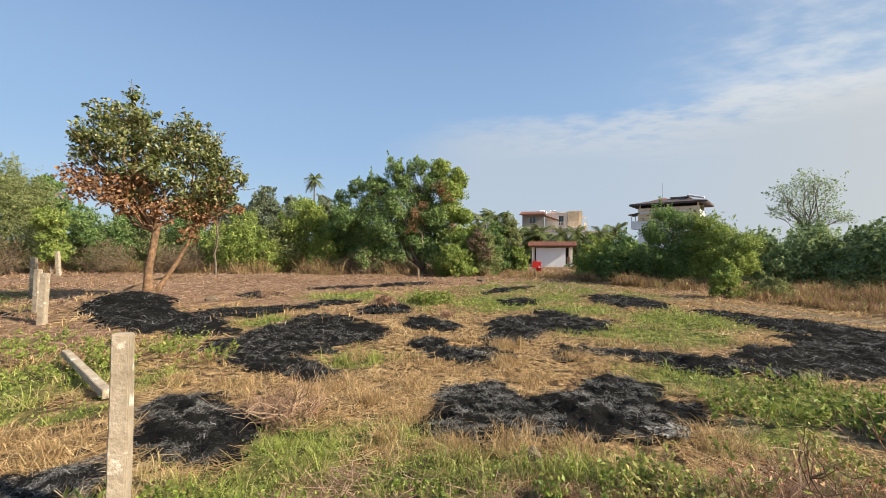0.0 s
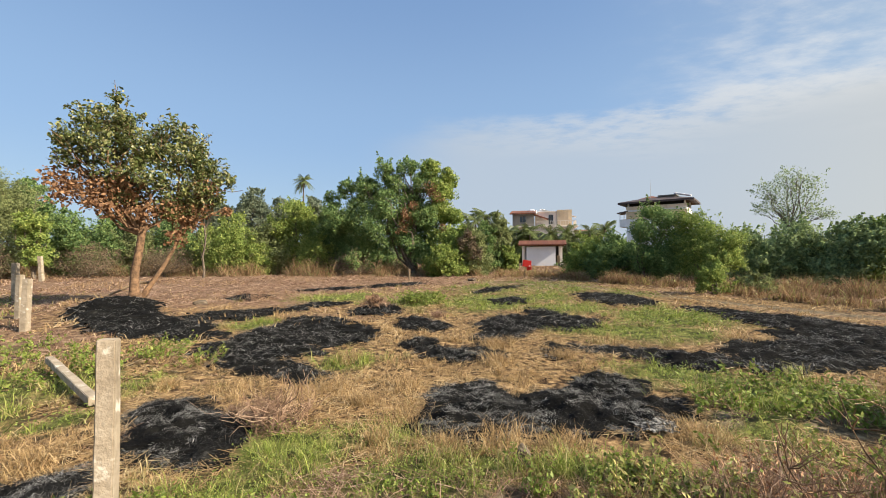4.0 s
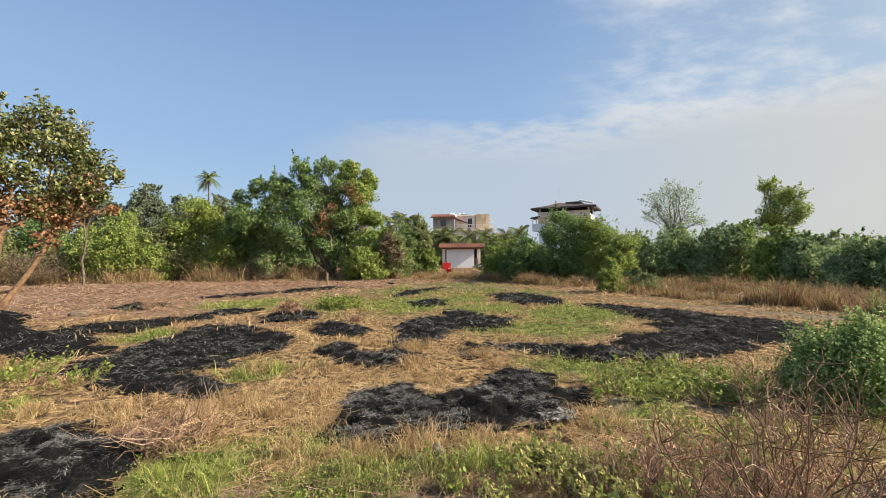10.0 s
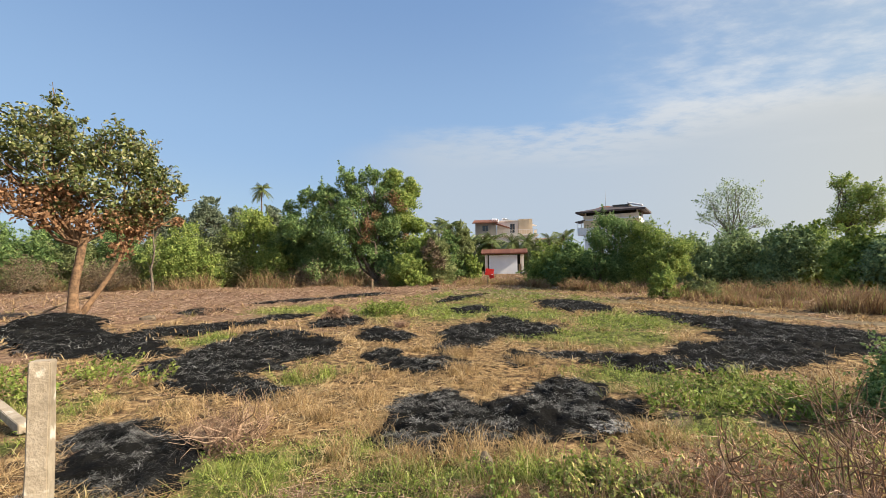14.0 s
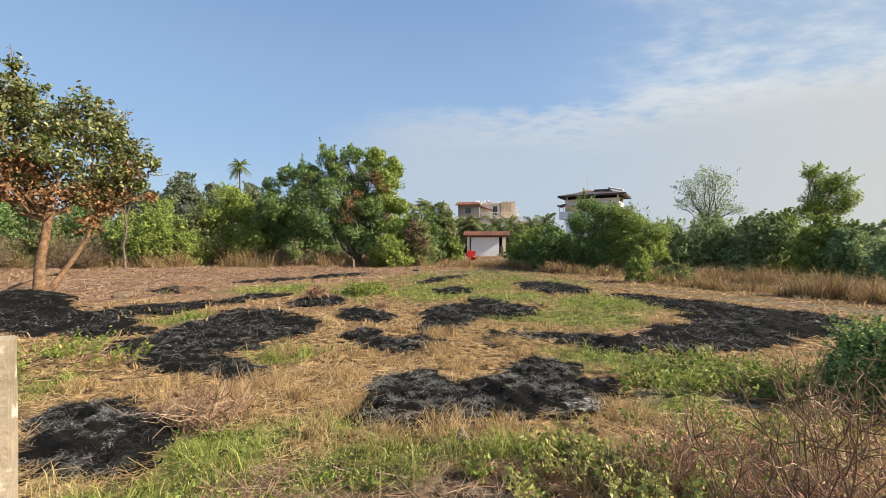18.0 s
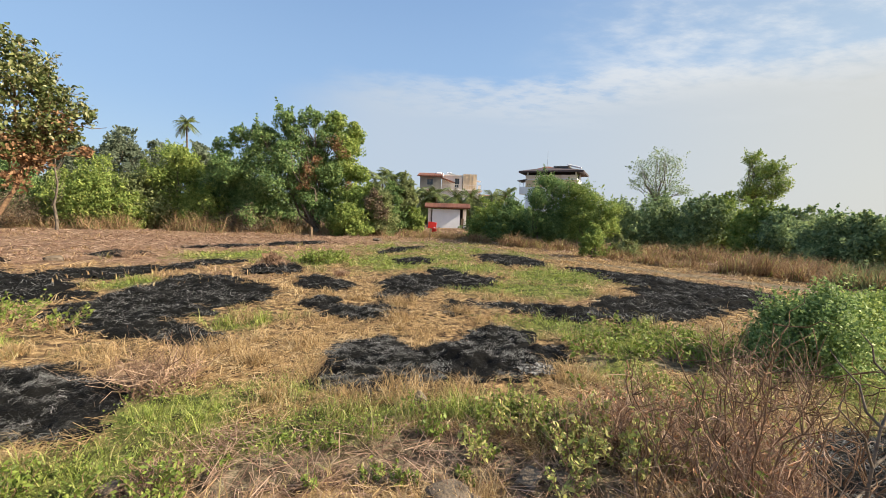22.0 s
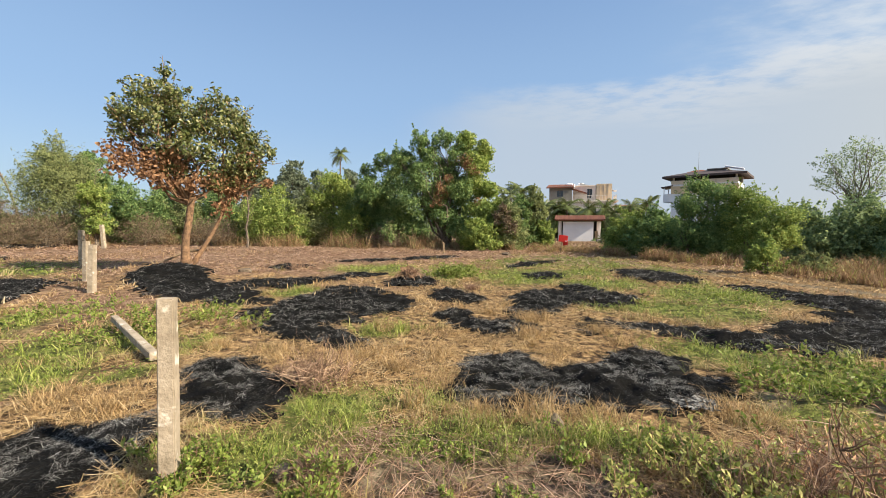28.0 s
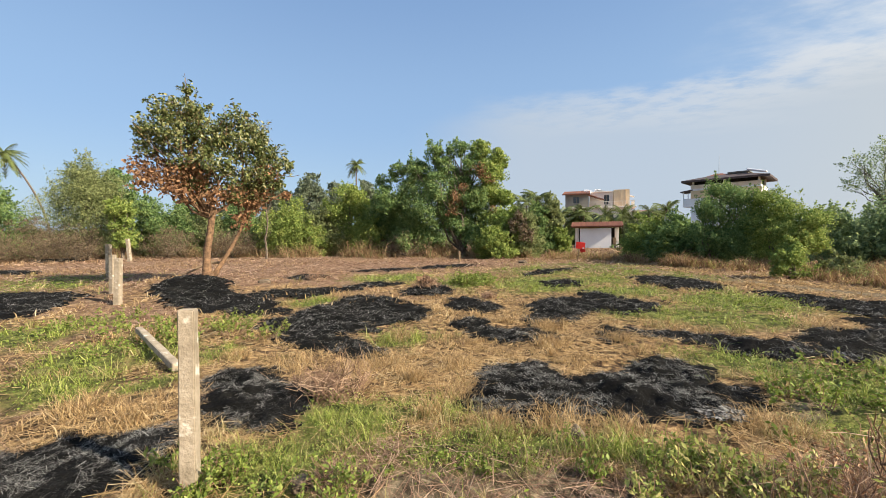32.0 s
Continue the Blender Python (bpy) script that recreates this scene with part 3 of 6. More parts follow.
att = ground_me.attributes.new("red", "FLOAT", "POINT")
att.data.foreach_set("value", np.clip(red_at(gx, gy) + 0.5, 0, 1).astype(np.float32))
att = ground_me.attributes.new("bare", "FLOAT", "POINT")
att.data.foreach_set("value", np.clip(on_track(gx, gy) * 2.5, 0, 1).astype(np.float32))
ground_mat = bpy.data.materials.new("field_soil")
ground_mat.use_nodes = True
gn, gl = ground_mat.node_tree.nodes, ground_mat.node_tree.links
g_b = gn["Principled BSDF"]
g_b.inputs["Roughness"].default_value, g_b.inputs["Specular IOR Level"].default_value = 0.95, 0.1
g_co, g_at = gn.new("ShaderNodeTexCoord"), gn.new("ShaderNodeAttribute")
g_at.attribute_name = "green"


def g_noise(scale, detail=8.0):
    n = gn.new("ShaderNodeTexNoise")
    n.inputs["Scale"].default_value, n.inputs["Detail"].default_value, n.inputs["Roughness"].default_value = scale, detail, 0.65
    gl.new(g_co.outputs["Object"], n.inputs["Vector"])
    return n.outputs["Fac"]


g_dry = ramp(gn, [(0.36, (0.03, 0.02, 0.013)), (0.46, (0.085, 0.055, 0.033)), (0.54, (0.24, 0.155, 0.078)), (0.66, (0.50, 0.36, 0.19))])
gl.new(g_noise(8.0), g_dry.inputs[0])
g_wet = ramp(gn, [(0.36, (0.025, 0.03, 0.012)), (0.5, (0.10, 0.115, 0.032)), (0.66, (0.26, 0.26, 0.085))])
gl.new(g_noise(5.0), g_wet.inputs[0])
g_mix = gn.new("ShaderNodeMix")
g_mix.data_type = "RGBA"
g_sum = gn.new("ShaderNodeMath")
g_sum.operation = "ADD"
g_sum.use_clamp = True
g_off = gn.new("ShaderNodeMath")
g_off.operation = "MULTIPLY_ADD"
gl.new(g_noise(3.5), g_off.inputs[0])
g_off.inputs[1].default_value, g_off.inputs[2].default_value = 1.0, -0.5
gl.new(g_at.outputs["Fac"], g_sum.inputs[0])
gl.new(g_off.outputs[0], g_sum.inputs[1])
gl.new(g_sum.outputs[0], g_mix.inputs[0])
g_red = ramp(gn, [(0.30, (0.05, 0.032, 0.023)), (0.45, (0.16, 0.10, 0.068)), (0.57, (0.30, 0.20, 0.13)), (0.70, (0.50, 0.38, 0.26))])
gl.new(g_noise(4.5), g_red.inputs[0])
g_zone = gn.new("ShaderNodeMix")
g_zone.data_type = "RGBA"
g_ra = gn.new("ShaderNodeAttribute")
g_ra.attribute_name = "red"
gl.new(g_ra.outputs["Fac"], g_zone.inputs[0])
gl.new(g_dry.outputs[0], g_zone.inputs[6])
gl.new(g_red.outputs[0], g_zone.inputs[7])
gl.new(g_zone.outputs[2], g_mix.inputs[6])
gl.new(g_wet.outputs[0], g_mix.inputs[7])
g_bare = ramp(gn, [(0.36, (0.05, 0.038, 0.026)), (0.5, (0.15, 0.12, 0.08)), (0.68, (0.34, 0.28, 0.19))])
gl.new(g_noise(9.0), g_bare.inputs[0])
g_ba = gn.new("ShaderNodeAttribute")
g_ba.attribute_name = "bare"
g_last = gn.new("ShaderNodeMix")
g_last.data_type = "RGBA"
gl.new(g_ba.outputs["Fac"], g_last.inputs[0])
gl.new(g_mix.outputs[2], g_last.inputs[6])
gl.new(g_bare.outputs[0], g_last.inputs[7])
gl.new(g_last.outputs[2], g_b.inputs["Base Color"])
g_bp = gn.new("ShaderNodeBump")
g_bp.inputs["Strength"].default_value, g_bp.inputs["Distance"].default_value = 0.9, 0.05
gl.new(g_noise(16.0), g_bp.inputs["Height"])
gl.new(g_bp.outputs[0], g_b.inputs["Normal"])
ground_me.materials.append(ground_mat)
tagged(new("ground", ground_me), "flat dry field of cut straw and patchy green grass", "ground", kind="structure")


# ---- blades, leaves and tubes ----
def blades(x, y, z, height, width, lean, spread=1.0):
    """Bent grass blades of two faces each."""
    n = len(x)
    t = RNG.uniform(0, 2 * math.pi, n)
    dx, dy = np.cos(t), np.sin(t)
    f = RNG.uniform(0, 2 * math.pi, n)
    wx, wy = np.cos(f) * width / 2, np.sin(f) * width / 2
    base = np.stack([x, y, z], 1)
    w = np.stack([wx, wy, np.zeros(n)], 1)
    mid = base + np.stack([dx * lean * 0.35 * height, dy * lean * 0.35 * height, height * 0.6], 1)
    tip = base + np.stack([dx * lean * height, dy * lean * height, height * (1.0 - 0.25 * lean)], 1)
    v = np.stack([base - w, base + w, mid + w * 0.7, mid - w * 0.7, tip], 1).reshape(-1, 3)
    k = np.arange(n)[:, None] * 5
    return v, np.concatenate([k + [0, 1, 2], k + [0, 2, 3], k + [3, 2, 4]])


def lying(x, y, z, length, width, rise):
    """Loose straws lying about, one strip each."""
    n = len(x)
    t = RNG.uniform(0, 2 * math.pi, n)
    d = np.stack([np.cos(t), np.sin(t), RNG.uniform(-1, 1, n) * rise], 1) * length[:, None] / 2
    w = np.stack([-np.sin(t), np.cos(t), RNG.uniform(-0.6, 0.6, n)], 1) * width[:, None] / 2
    c = np.stack([x, y, z + np.abs(d[:, 2])], 1)
    v = np.stack([c - d - w, c - d + w, c + d + w, c + d - w], 1).reshape(-1, 3)
    return v, np.arange(n)[:, None] * 4 + [0, 1, 2, 3]


def leaves(c, size, up=0.5, long=1.7, out=None, tri=False, oval=False):
    """Folded leaf blades at the places c, facing about outwards where that way is given."""
    n = len(c)
    d = RNG.normal(size=(n, 3))
    d[:, 2] -= 0.25
    d /= np.linalg.norm(d, axis=1, keepdims=True)
    nor = RNG.normal(size=(n, 3)) + [0, 0, up * 2]
    if out is not None:
        nor = nor * 0.8 + out * 1.2
    s = np.cross(d, nor)
    s /= np.linalg.norm(s, axis=1, keepdims=True) + 1e-9
    nor = np.cross(s, d)
    sz = (size * RNG.uniform(0.6, 1.35, n))[:, None]
    d, s = d * sz * long / 2, s * sz / 2
    if tri:
        v = np.stack([c - d * 0.8 + s, c - d * 0.8 - s, c + d], 1).reshape(-1, 3)
        return v, np.arange(n)[:, None] * 3 + [0, 1, 2]
    if oval:
        e = nor * sz * 0.12
        v = np.stack([c - d, c - d * 0.35 + s + e, c + d * 0.35 + s * 0.85 + e, c + d, c + d * 0.35 - s * 0.85 + e, c - d * 0.35 - s + e], 1).reshape(-1, 3)
        k = np.arange(n)[:, None] * 6
        return v, np.concatenate([k + [0, 1, 2, 3], k + [0, 3, 4, 5]])
    v = np.stack([c - d, c + s + nor * sz * 0.12, c + d, c - s + nor * sz * 0.12], 1).reshape(-1, 3)
    k = np.arange(n)[:, None] * 4
    return v, np.concatenate([k + [0, 1, 2], k + [0, 2, 3]])


def tube(points, radii, sides=7):
    p, r = np.asarray(points, float), np.asarray(radii, float)
    out = []
    for k in range(len(p)):
        d = p[min(k + 1, len(p) - 1)] - p[max(k - 1, 0)]
        d /= np.linalg.norm(d) + 1e-9
        a = np.cross(d, [0.31, 0.95, 0.1])
        a /= np.linalg.norm(a) + 1e-9
        b = np.cross(d, a)
        t = np.linspace(0, 2 * math.pi, sides, endpoint=False)[:, None]
        out.append(p[k] + r[k] * (np.cos(t) * a + np.sin(t) * b))
    v = np.concatenate(out)
    i, j = np.meshgrid(np.arange(len(p) - 1), np.arange(sides), indexing="ij")
    a, b = (i * sides + j).ravel(), (i * sides + (j + 1) % sides).ravel()
    return v, np.stack([a, b, b + sides, a + sides], 1)


def joined(pieces):
    vs, fs, n = [], [], 0
    for v, f in pieces:
        vs.append(v)
        fs.append(f + n)
        n += len(v)
    return np.concatenate(vs), np.concatenate(fs)


def wander(a, b, steps, wobble):
    """A crooked line from a to b."""
    a, b = np.asarray(a, float), np.asarray(b, float)
    t = np.linspace(0, 1, steps)[:, None]
    p = a + (b - a) * t
    off = RNG.normal(size=(steps, 3)) * wobble * np.linalg.norm(b - a)
    return p + off * np.sin(t * math.pi)


def crown_points(blobs, n, clump=26, tight=0.13, shell=0.55):
    """Leaf places in rounded tufts all over each blob, with leaves turned outwards, and some within."""
    vol = np.array([rx * ry + ry * rz + rx * rz for *_, rx, ry, rz in blobs])
    out = []
    for (cx, cy, cz, rx, ry, rz), share in zip(blobs, vol / vol.sum()):
        k = max(7, int(n * share / clump / 2.4))
        size = max(4, int(n * share / k))
        d = RNG.normal(size=(k, 3))
        d /= np.linalg.norm(d, axis=1, keepdims=True)
        deep = RNG.uniform(shell**3, 1.0, k)[:, None] ** (1 / 3)
        deep[: k // 8] *= RNG.uniform(0.2, 0.8, (k // 8, 1))
        wave, shift = RNG.normal(size=(5, 3)) * 2.6, RNG.uniform(0, 6.28, 5)
        d2 = d * deep * (1 + 0.13 * np.cos(d @ wave.T + shift).sum(1, keepdims=True) * 0.8)
        mean = (rx + ry + rz) / 3
        sp = tight * mean * RNG.uniform(0.7, 1.6, k)
        c = np.array([cx, cy, cz]) + d2 * [rx, ry, rz] * (1 - 0.9 * sp / mean)[:, None]
        w = RNG.normal(size=(k * size, 3)) + np.repeat(d, size, 0) * 0.5
        w /= np.linalg.norm(w, axis=1, keepdims=True)
        q = np.repeat(c, size, 0) + w * (np.repeat(sp, size) * 1.7 * RNG.random(k * size) ** 0.3)[:, None] * [1, 1, 0.8]
        o = w * 0.9 + np.repeat(d, size, 0) * 0.45
        out.append(np.concatenate([q, o], 1))
    q = np.concatenate(out)
    q = q[q[:, 2] > 0.03]
    return q[:, :3], q[:, 3:]


def tree(name, x, y, blobs, n, size, leaf, label, category="tree", trunk=0.12, stems=1, bark="bark_grey", long=1.7, limbs=10, group="", clump=26, tight=0.13, shell=0.55, spread=0.3, shoots=0):
    """A trunk with limbs that reach into the crown's blobs, and a crown of leaves."""
    t = thing(name, x, y, h_at(x, y) - 0.03, label, category, group)
    low = min(b[2] - b[5] for b in blobs)
    fork = max(0.25, low + 0.15)
    pieces = []
    for s in range(stems):
        a = RNG.uniform(0, 6.28)
        foot = np.array([math.cos(a), math.sin(a), 0]) * trunk * 1.2 * (stems > 1)
        head = foot + [RNG.normal() * spread * fork * 0.3, RNG.normal() * spread * fork * 0.3, fork]
        pieces.append(tube(wander(foot, head, 5, 0.03), np.linspace(trunk, trunk * 0.7, 5) * (1.25 if stems == 1 else 0.8)))
        for k in range(max(2, limbs // stems)):
            b = blobs[(k + s) % len(blobs)]
            d = np.clip(RNG.normal(size=3) * 0.45, -0.7, 0.7)
            end = np.array(b[:3]) + d * b[3:]
            pieces.append(tube(wander(head, end, 5, 0.07), np.linspace(trunk * 0.5, trunk * 0.1, 5), 5))
            for _ in range(2):
                e2 = np.array(b[:3]) + np.clip(RNG.normal(size=3) * 0.5, -0.8, 0.8) * np.array(b[3:])
                pieces.append(tube(wander(end * 0.7 + head * 0.3, e2, 4, 0.08), np.linspace(trunk * 0.2, trunk * 0.05, 4), 4))
    part("trunk", np_mesh("trunk", *joined(pieces)), M[bark], t, soft=True)
    q, o = crown_points(blobs, n, clump, tight, shell)
    if shoots:
        top = np.array([(*b[:3], *b[3:]) for b in blobs])
        pick = RNG.choice(len(top), shoots)
        d = RNG.normal(size=(shoots, 3)) * [1, 1, 0.6] + [0, 0, 0.7]
        d /= np.linalg.norm(d, axis=1, keepdims=True)
        foot = top[pick, :3] + d * top[pick, 3:] * 0.75
        reach = d * top[pick, 3:4] * RNG.uniform(0.3, 1.0, (shoots, 1)) + [0, 0, 0.08]
        s = RNG.random((shoots, 30, 1))
        g_ = top[pick, 3][:, None, None] * 0.15 * (1.15 - s)
        q2 = (foot[:, None] + reach[:, None] * s + RNG.normal(size=(shoots, 30, 3)) * g_).reshape(-1, 3)
        o2 = np.repeat(d, 30, 0) * 0.4 + RNG.normal(size=(shoots * 30, 3)) * 0.5
        ok = q2[:, 2] > 0.05
        q, o = np.concatenate([q, q2[ok]]), np.concatenate([o, o2[ok]])
    v, f = leaves(q, size, long=long, out=o, tri=math.hypot(x, y) > 15)
    part("crown", np_mesh("crown", v, f), M[leaf], t)
    return t


def lobes(width, depth, height, low, n, size=0.27):
    """n random blobs that fill a crown of that width, depth and height from low upwards."""
    out = []
    for k in range(n):
        u = RNG.uniform(-1, 1)
        u = 0.25 * u if k == 0 else u
        top = low + (height - low) * (0.97 if k == 0 else 0.55 + 0.45 * (1 - abs(u) ** 1.6) * RNG.uniform(0.55, 1.0))
        r = width * size * RNG.uniform(0.75, 1.15)
        rz = min((top - low) * 0.5, r * 1.1)
        out.append((u * width * 0.38, RNG.uniform(-1, 1) * depth * 0.3, top - rz, r, min(r, depth * 0.5), rz))
    out.append((0, 0, low + (height - low) * 0.4, width * 0.38, depth * 0.42, (height - low) * 0.42))
    for u in (-0.32, 0.0, 0.32):
        out.append((u * width, 0, low + (height - low) * 0.22, width * 0.27, depth * 0.36, (height - low) * 0.26))
    for u, d, z, a, c, e in out[:n]:
        k = RNG.uniform(0.3, 0.5)
        out.append((u + a * RNG.uniform(-0.9, 0.9), d, z + e * RNG.uniform(0.5, 1.0), a * k, c * k, e * k))
    return out


# ---- things of the field ----
def concrete_post(x, y, height, w, label, rx=0.0, ry=0.0, rz=0.0, z=None):
    """A square cast post, tapered a little, with chipped edges."""
    t = thing("fence_post", x, y, 0, label, "post", "concrete fence posts")
    t.matrix_world = pose(x, y, h_at(x, y) - 0.04 if z is None else z, rx, ry, rz)
    bm = bmesh.new()
    n = 9
    rows = []
    for k in range(n + 1):
        s = w / 2 * (1.06 - 0.10 * k / n)
        zz = (height + 0.04) * k / n
        rows.append([bm.verts.new((sx * s + RNG.normal() * 0.0018, sy * s + RNG.normal() * 0.0018, zz + (RNG.normal() * 0.004 if k == n else 0))) for sx, sy in ((-1, -1), (1, -1), (1, 1), (-1, 1))])
    for a, b in zip(rows, rows[1:]):
        for i in range(4):
            bm.faces.new((a[i], a[(i + 1) % 4], b[(i + 1) % 4], b[i]))
    bm.faces.new(rows[-1])
    bm.faces.new(rows[0][::-1])
    bm.normal_update()
    bmesh.ops.bevel(bm, geom=[e for e in bm.edges if len(e.link_faces) == 2 and e.calc_face_angle() > 0.8], offset=w * 0.07, segments=2, affect="EDGES")
    part("shaft", bm, M["concrete"], t)
    return t


concrete_post(-2.27, 1.86, 1.125, 0.090, "weathered square concrete post standing in green weeds", rx=-0.5, ry=0.6, rz=32)
concrete_post(-10.6, 6.92, 1.12, 0.13, "pale concrete post leaning in cut dry grass", ry=3, rz=20)
concrete_post(-12.2, 7.85, 1.05, 0.13, "stained dark grey concrete post in dry grass", ry=2, rz=10)
concrete_post(-18.2, 11.6, 1.35, 0.17, "tall pale concrete post beside the burnt field", rz=15)
concrete_post(-29.0, 19.8, 1.6, 0.2, "distant pale concrete post in front of bushes", ry=-4, rz=15)
concrete_post(-4.45, 3.52, 1.95, 0.088, "broken concrete post lying slanted on green weeds", rx=-86, rz=64.9, z=0.09)


def burnt_patch(key, n, lump=1.0):
    """A raised bed of charred straw with a ragged rim."""
    blobs = BURNT[key]
    x0 = min(b[0] - max(b[2], b[3]) * 1.5 for b in blobs)
    x1 = max(b[0] + max(b[2], b[3]) * 1.5 for b in blobs)
    y0 = min(b[1] - max(b[2], b[3]) * 1.5 for b in blobs)
    y1 = max(b[1] + max(b[2], b[3]) * 1.5 for b in blobs)
    mid = math.hypot((x0 + x1) / 2, (y0 + y1) / 2)
    step = min(0.12, max(0.03, mid * 0.006))
    xs, ys = np.arange(x0, x1, step), np.arange(y0, y1, step)
    X, Y = np.meshgrid(xs, ys, indexing="ij")
    m = scorch(X, Y, blobs, n)
    rough = 0.06 * (fbm(X * 3.2, Y * 3.2, 4, n + 21) - 0.42) + 0.17 * (fbm(X * 8, Y * 8, 3, n + 31) - 0.36)
    Z = relief(X, Y) + np.clip(m * 0.2, -0.03, 0.012) + np.clip(m * 4, 0, 1) * np.maximum(rough, -0.005) * lump
    ok = m > -0.07
    cell = ok[:-1, :-1] & ok[1:, :-1] & ok[1:, 1:] & ok[:-1, 1:]
    idx = np.arange(X.size).reshape(X.shape)
    i, j = np.nonzero(cell)
    f = np.stack([idx[i, j], idx[i + 1, j], idx[i + 1, j + 1], idx[i, j + 1]], 1)
    used, inv = np.unique(f, return_inverse=True)
    v = np.stack([X.ravel()[used], Y.ravel()[used], Z.ravel()[used]], 1)
    t = thing("burnt_patch", 0, 0, 0, "black charred straw patch with grey ash on the field", "burnt patch", "burnt patches")
    part("charred_bed", np_mesh("charred_bed", v, inv.reshape(f.shape)), M["char"], t, soft=True)
    inn = m > 0.03
    px, py, pz = X[inn], Y[inn], Z[inn]
    area = inn.sum() * step * step
    if len(px) == 0:
        return
    pale = fbm(px * 2.3, py * 2.3, 4, n + 5)
    s = 1.0 if mid < 7 else 1.5 if mid < 12 else 2.2
    for nm, mat, share, sel in (("charred_straw", "char_straw", 1.0, np.ones(len(px), bool)), ("ashen_straw", "ash_straw", 1.0, (pale > 0.44) & (fbm(px * 9, py * 9, 2, n + 15) > 0.47))):
        if sel.sum() < 8:
            continue
        area = sel.sum() * step * step
        count = int(min(20000, area * share * (8000 if mid < 7 else 1500 if mid < 12 else 400)))
        k = RNG.choice(np.nonzero(sel)[0], count)
        jit = RNG.uniform(-step, step, (2, count))
        part(nm, np_mesh(nm, *lying(px[k] + jit[0], py[k] + jit[1], pz[k] + 0.006, RNG.uniform(0.012, 0.06, count) * s, RNG.uniform(0.0012, 0.0026, count) * s, 0.6)), M[mat], t)["kind"] = "stuff"


for n, key in enumerate(BURNT):
    burnt_patch(key, n, 0.45 if key in "kc" else 1.0)


def ash_heap(x, y, r, label):
    k = 26
    u, w = np.meshgrid(np.linspace(-1, 1, k), np.linspace(-1, 1, k), indexing="ij")
    d = 1 - np.hypot(u, w) + 2.2 * (fbm(u * 3 + x, w * 3 + y, 4, 77) - 0.5)
    z = relief(x + u * r, y + w * r) + 0.035 + np.clip(d, -0.3, 1) * 0.025 + 0.03 * fbm(u * 9, w * 9, 3, 3)
    ok = d > -0.05
    cell = ok[:-1, :-1] & ok[1:, :-1] & ok[1:, 1:] & ok[:-1, 1:]
    idx = np.arange(k * k).reshape(k, k)
    i, j = np.nonzero(cell)
    f = np.stack([idx[i, j], idx[i + 1, j], idx[i + 1, j + 1], idx[i, j + 1]], 1)
    used, inv = np.unique(f, return_inverse=True)
    v = np.stack([(x + u * r).ravel()[used], (y + w * r).ravel()[used], z.ravel()[used]], 1)
    me = smooth(np_mesh("white_ash", v, inv.reshape(f.shape)))
    me.materials.append(M["ash"])
    tagged(new("white_ash", me), label, "ash", "white ash")


ash_heap(1.12, 4.0, 0.2, "white powdery ash on a charred patch")
ash_heap(2.5, 2.0, 0.19, "white powdery ash among burnt twigs")
ash_heap(-0.9, 6.4, 0.12, "pale grey ash on a small burnt patch")


def stone(x, y, s, label, z=0.0, name="field_stone"):
    bm = bmesh.new()
    bmesh.ops.create_icosphere(bm, subdivisions=3, radius=1)
    o = Vector((x * 3.1, y * 2.7, 1.3))
    for v in bm.verts:
        f = 1 + 0.45 * noise.noise(v.co * 1.1 + o) + 0.12 * noise.noise(v.co * 4 + o)
        c = Vector([max(-0.78, min(0.78, q)) for q in v.co])
        v.co = Vector((c.x * s[0], c.y * s[1], c.z * s[2])) * f
    me = bpy.data.meshes.new(name)
    bm.to_mesh(me)
    bm.free()
    me.materials.append(M["stone"])
    ob = new(name, me)
    ob.matrix_world = pose(x, y, h_at(x, y) + s[2] * 0.5 + z, 0, 0, x * 70)
    return tagged(ob, label, "stone", "field stones")


stone(-0.04, 3.19, (0.07, 0.06, 0.11), "upright brown field stone in green weeds")
rc = thing("root_clump", -4.25, 11.2, h_at(-4.25, 11.2) - 0.05, "uprooted brown root clump with clinging earth and straw", "root")
bmc = bmesh.new()
bmesh.ops.create_icosphere(bmc, subdivisions=3, radius=0.15)
for q in bmc.verts:
    q.co = Vector((q.co.x * 1.3, q.co.y, q.co.z * 0.9 + 0.12)) * (1 + 1.2 * noise.noise(q.co * 9) + 0.6 * noise.noise(q.co * 26))
part("earth", bmc, M["bark"], rc)
for k in range(34):
    a = RNG.uniform(0, 6.28)
    e = np.array([math.cos(a), math.sin(a), RNG.uniform(0.1, 1.3)]) * RNG.uniform(0.16, 0.36)
    part("root", np_mesh("root", *tube(wander((0, 0, 0.12), e, 5, 0.1), np.linspace(0.022, 0.006, 5), 5)), M["bark"], rc, soft=True)
q = RNG.normal(size=(500, 2)) * 0.2
part("clinging_straw", np_mesh("clinging_straw", *blades(q[:, 0], q[:, 1], 0.04 + 0.26 * np.exp(-(q**2).sum(1) * 14), RNG.uniform(0.04, 0.16, 500), RNG.uniform(0.006, 0.014, 500), RNG.uniform(0.4, 1.6, 500))), M["litter"], rc)["kind"] = "stuff"
stone(0.15, 2.16, (0.17, 0.12, 0.05), "flat pale stone between weeds")
stone(0.62, 2.30, (0.10, 0.08, 0.05), "small grey stone under weeds")
stone(-9.9, 11.0, (0.22, 0.16, 0.10), "pale stone beside the tree mound")
stone(-3.0, 23.0, (0.25, 0.2, 0.12), "white stone at the field edge")


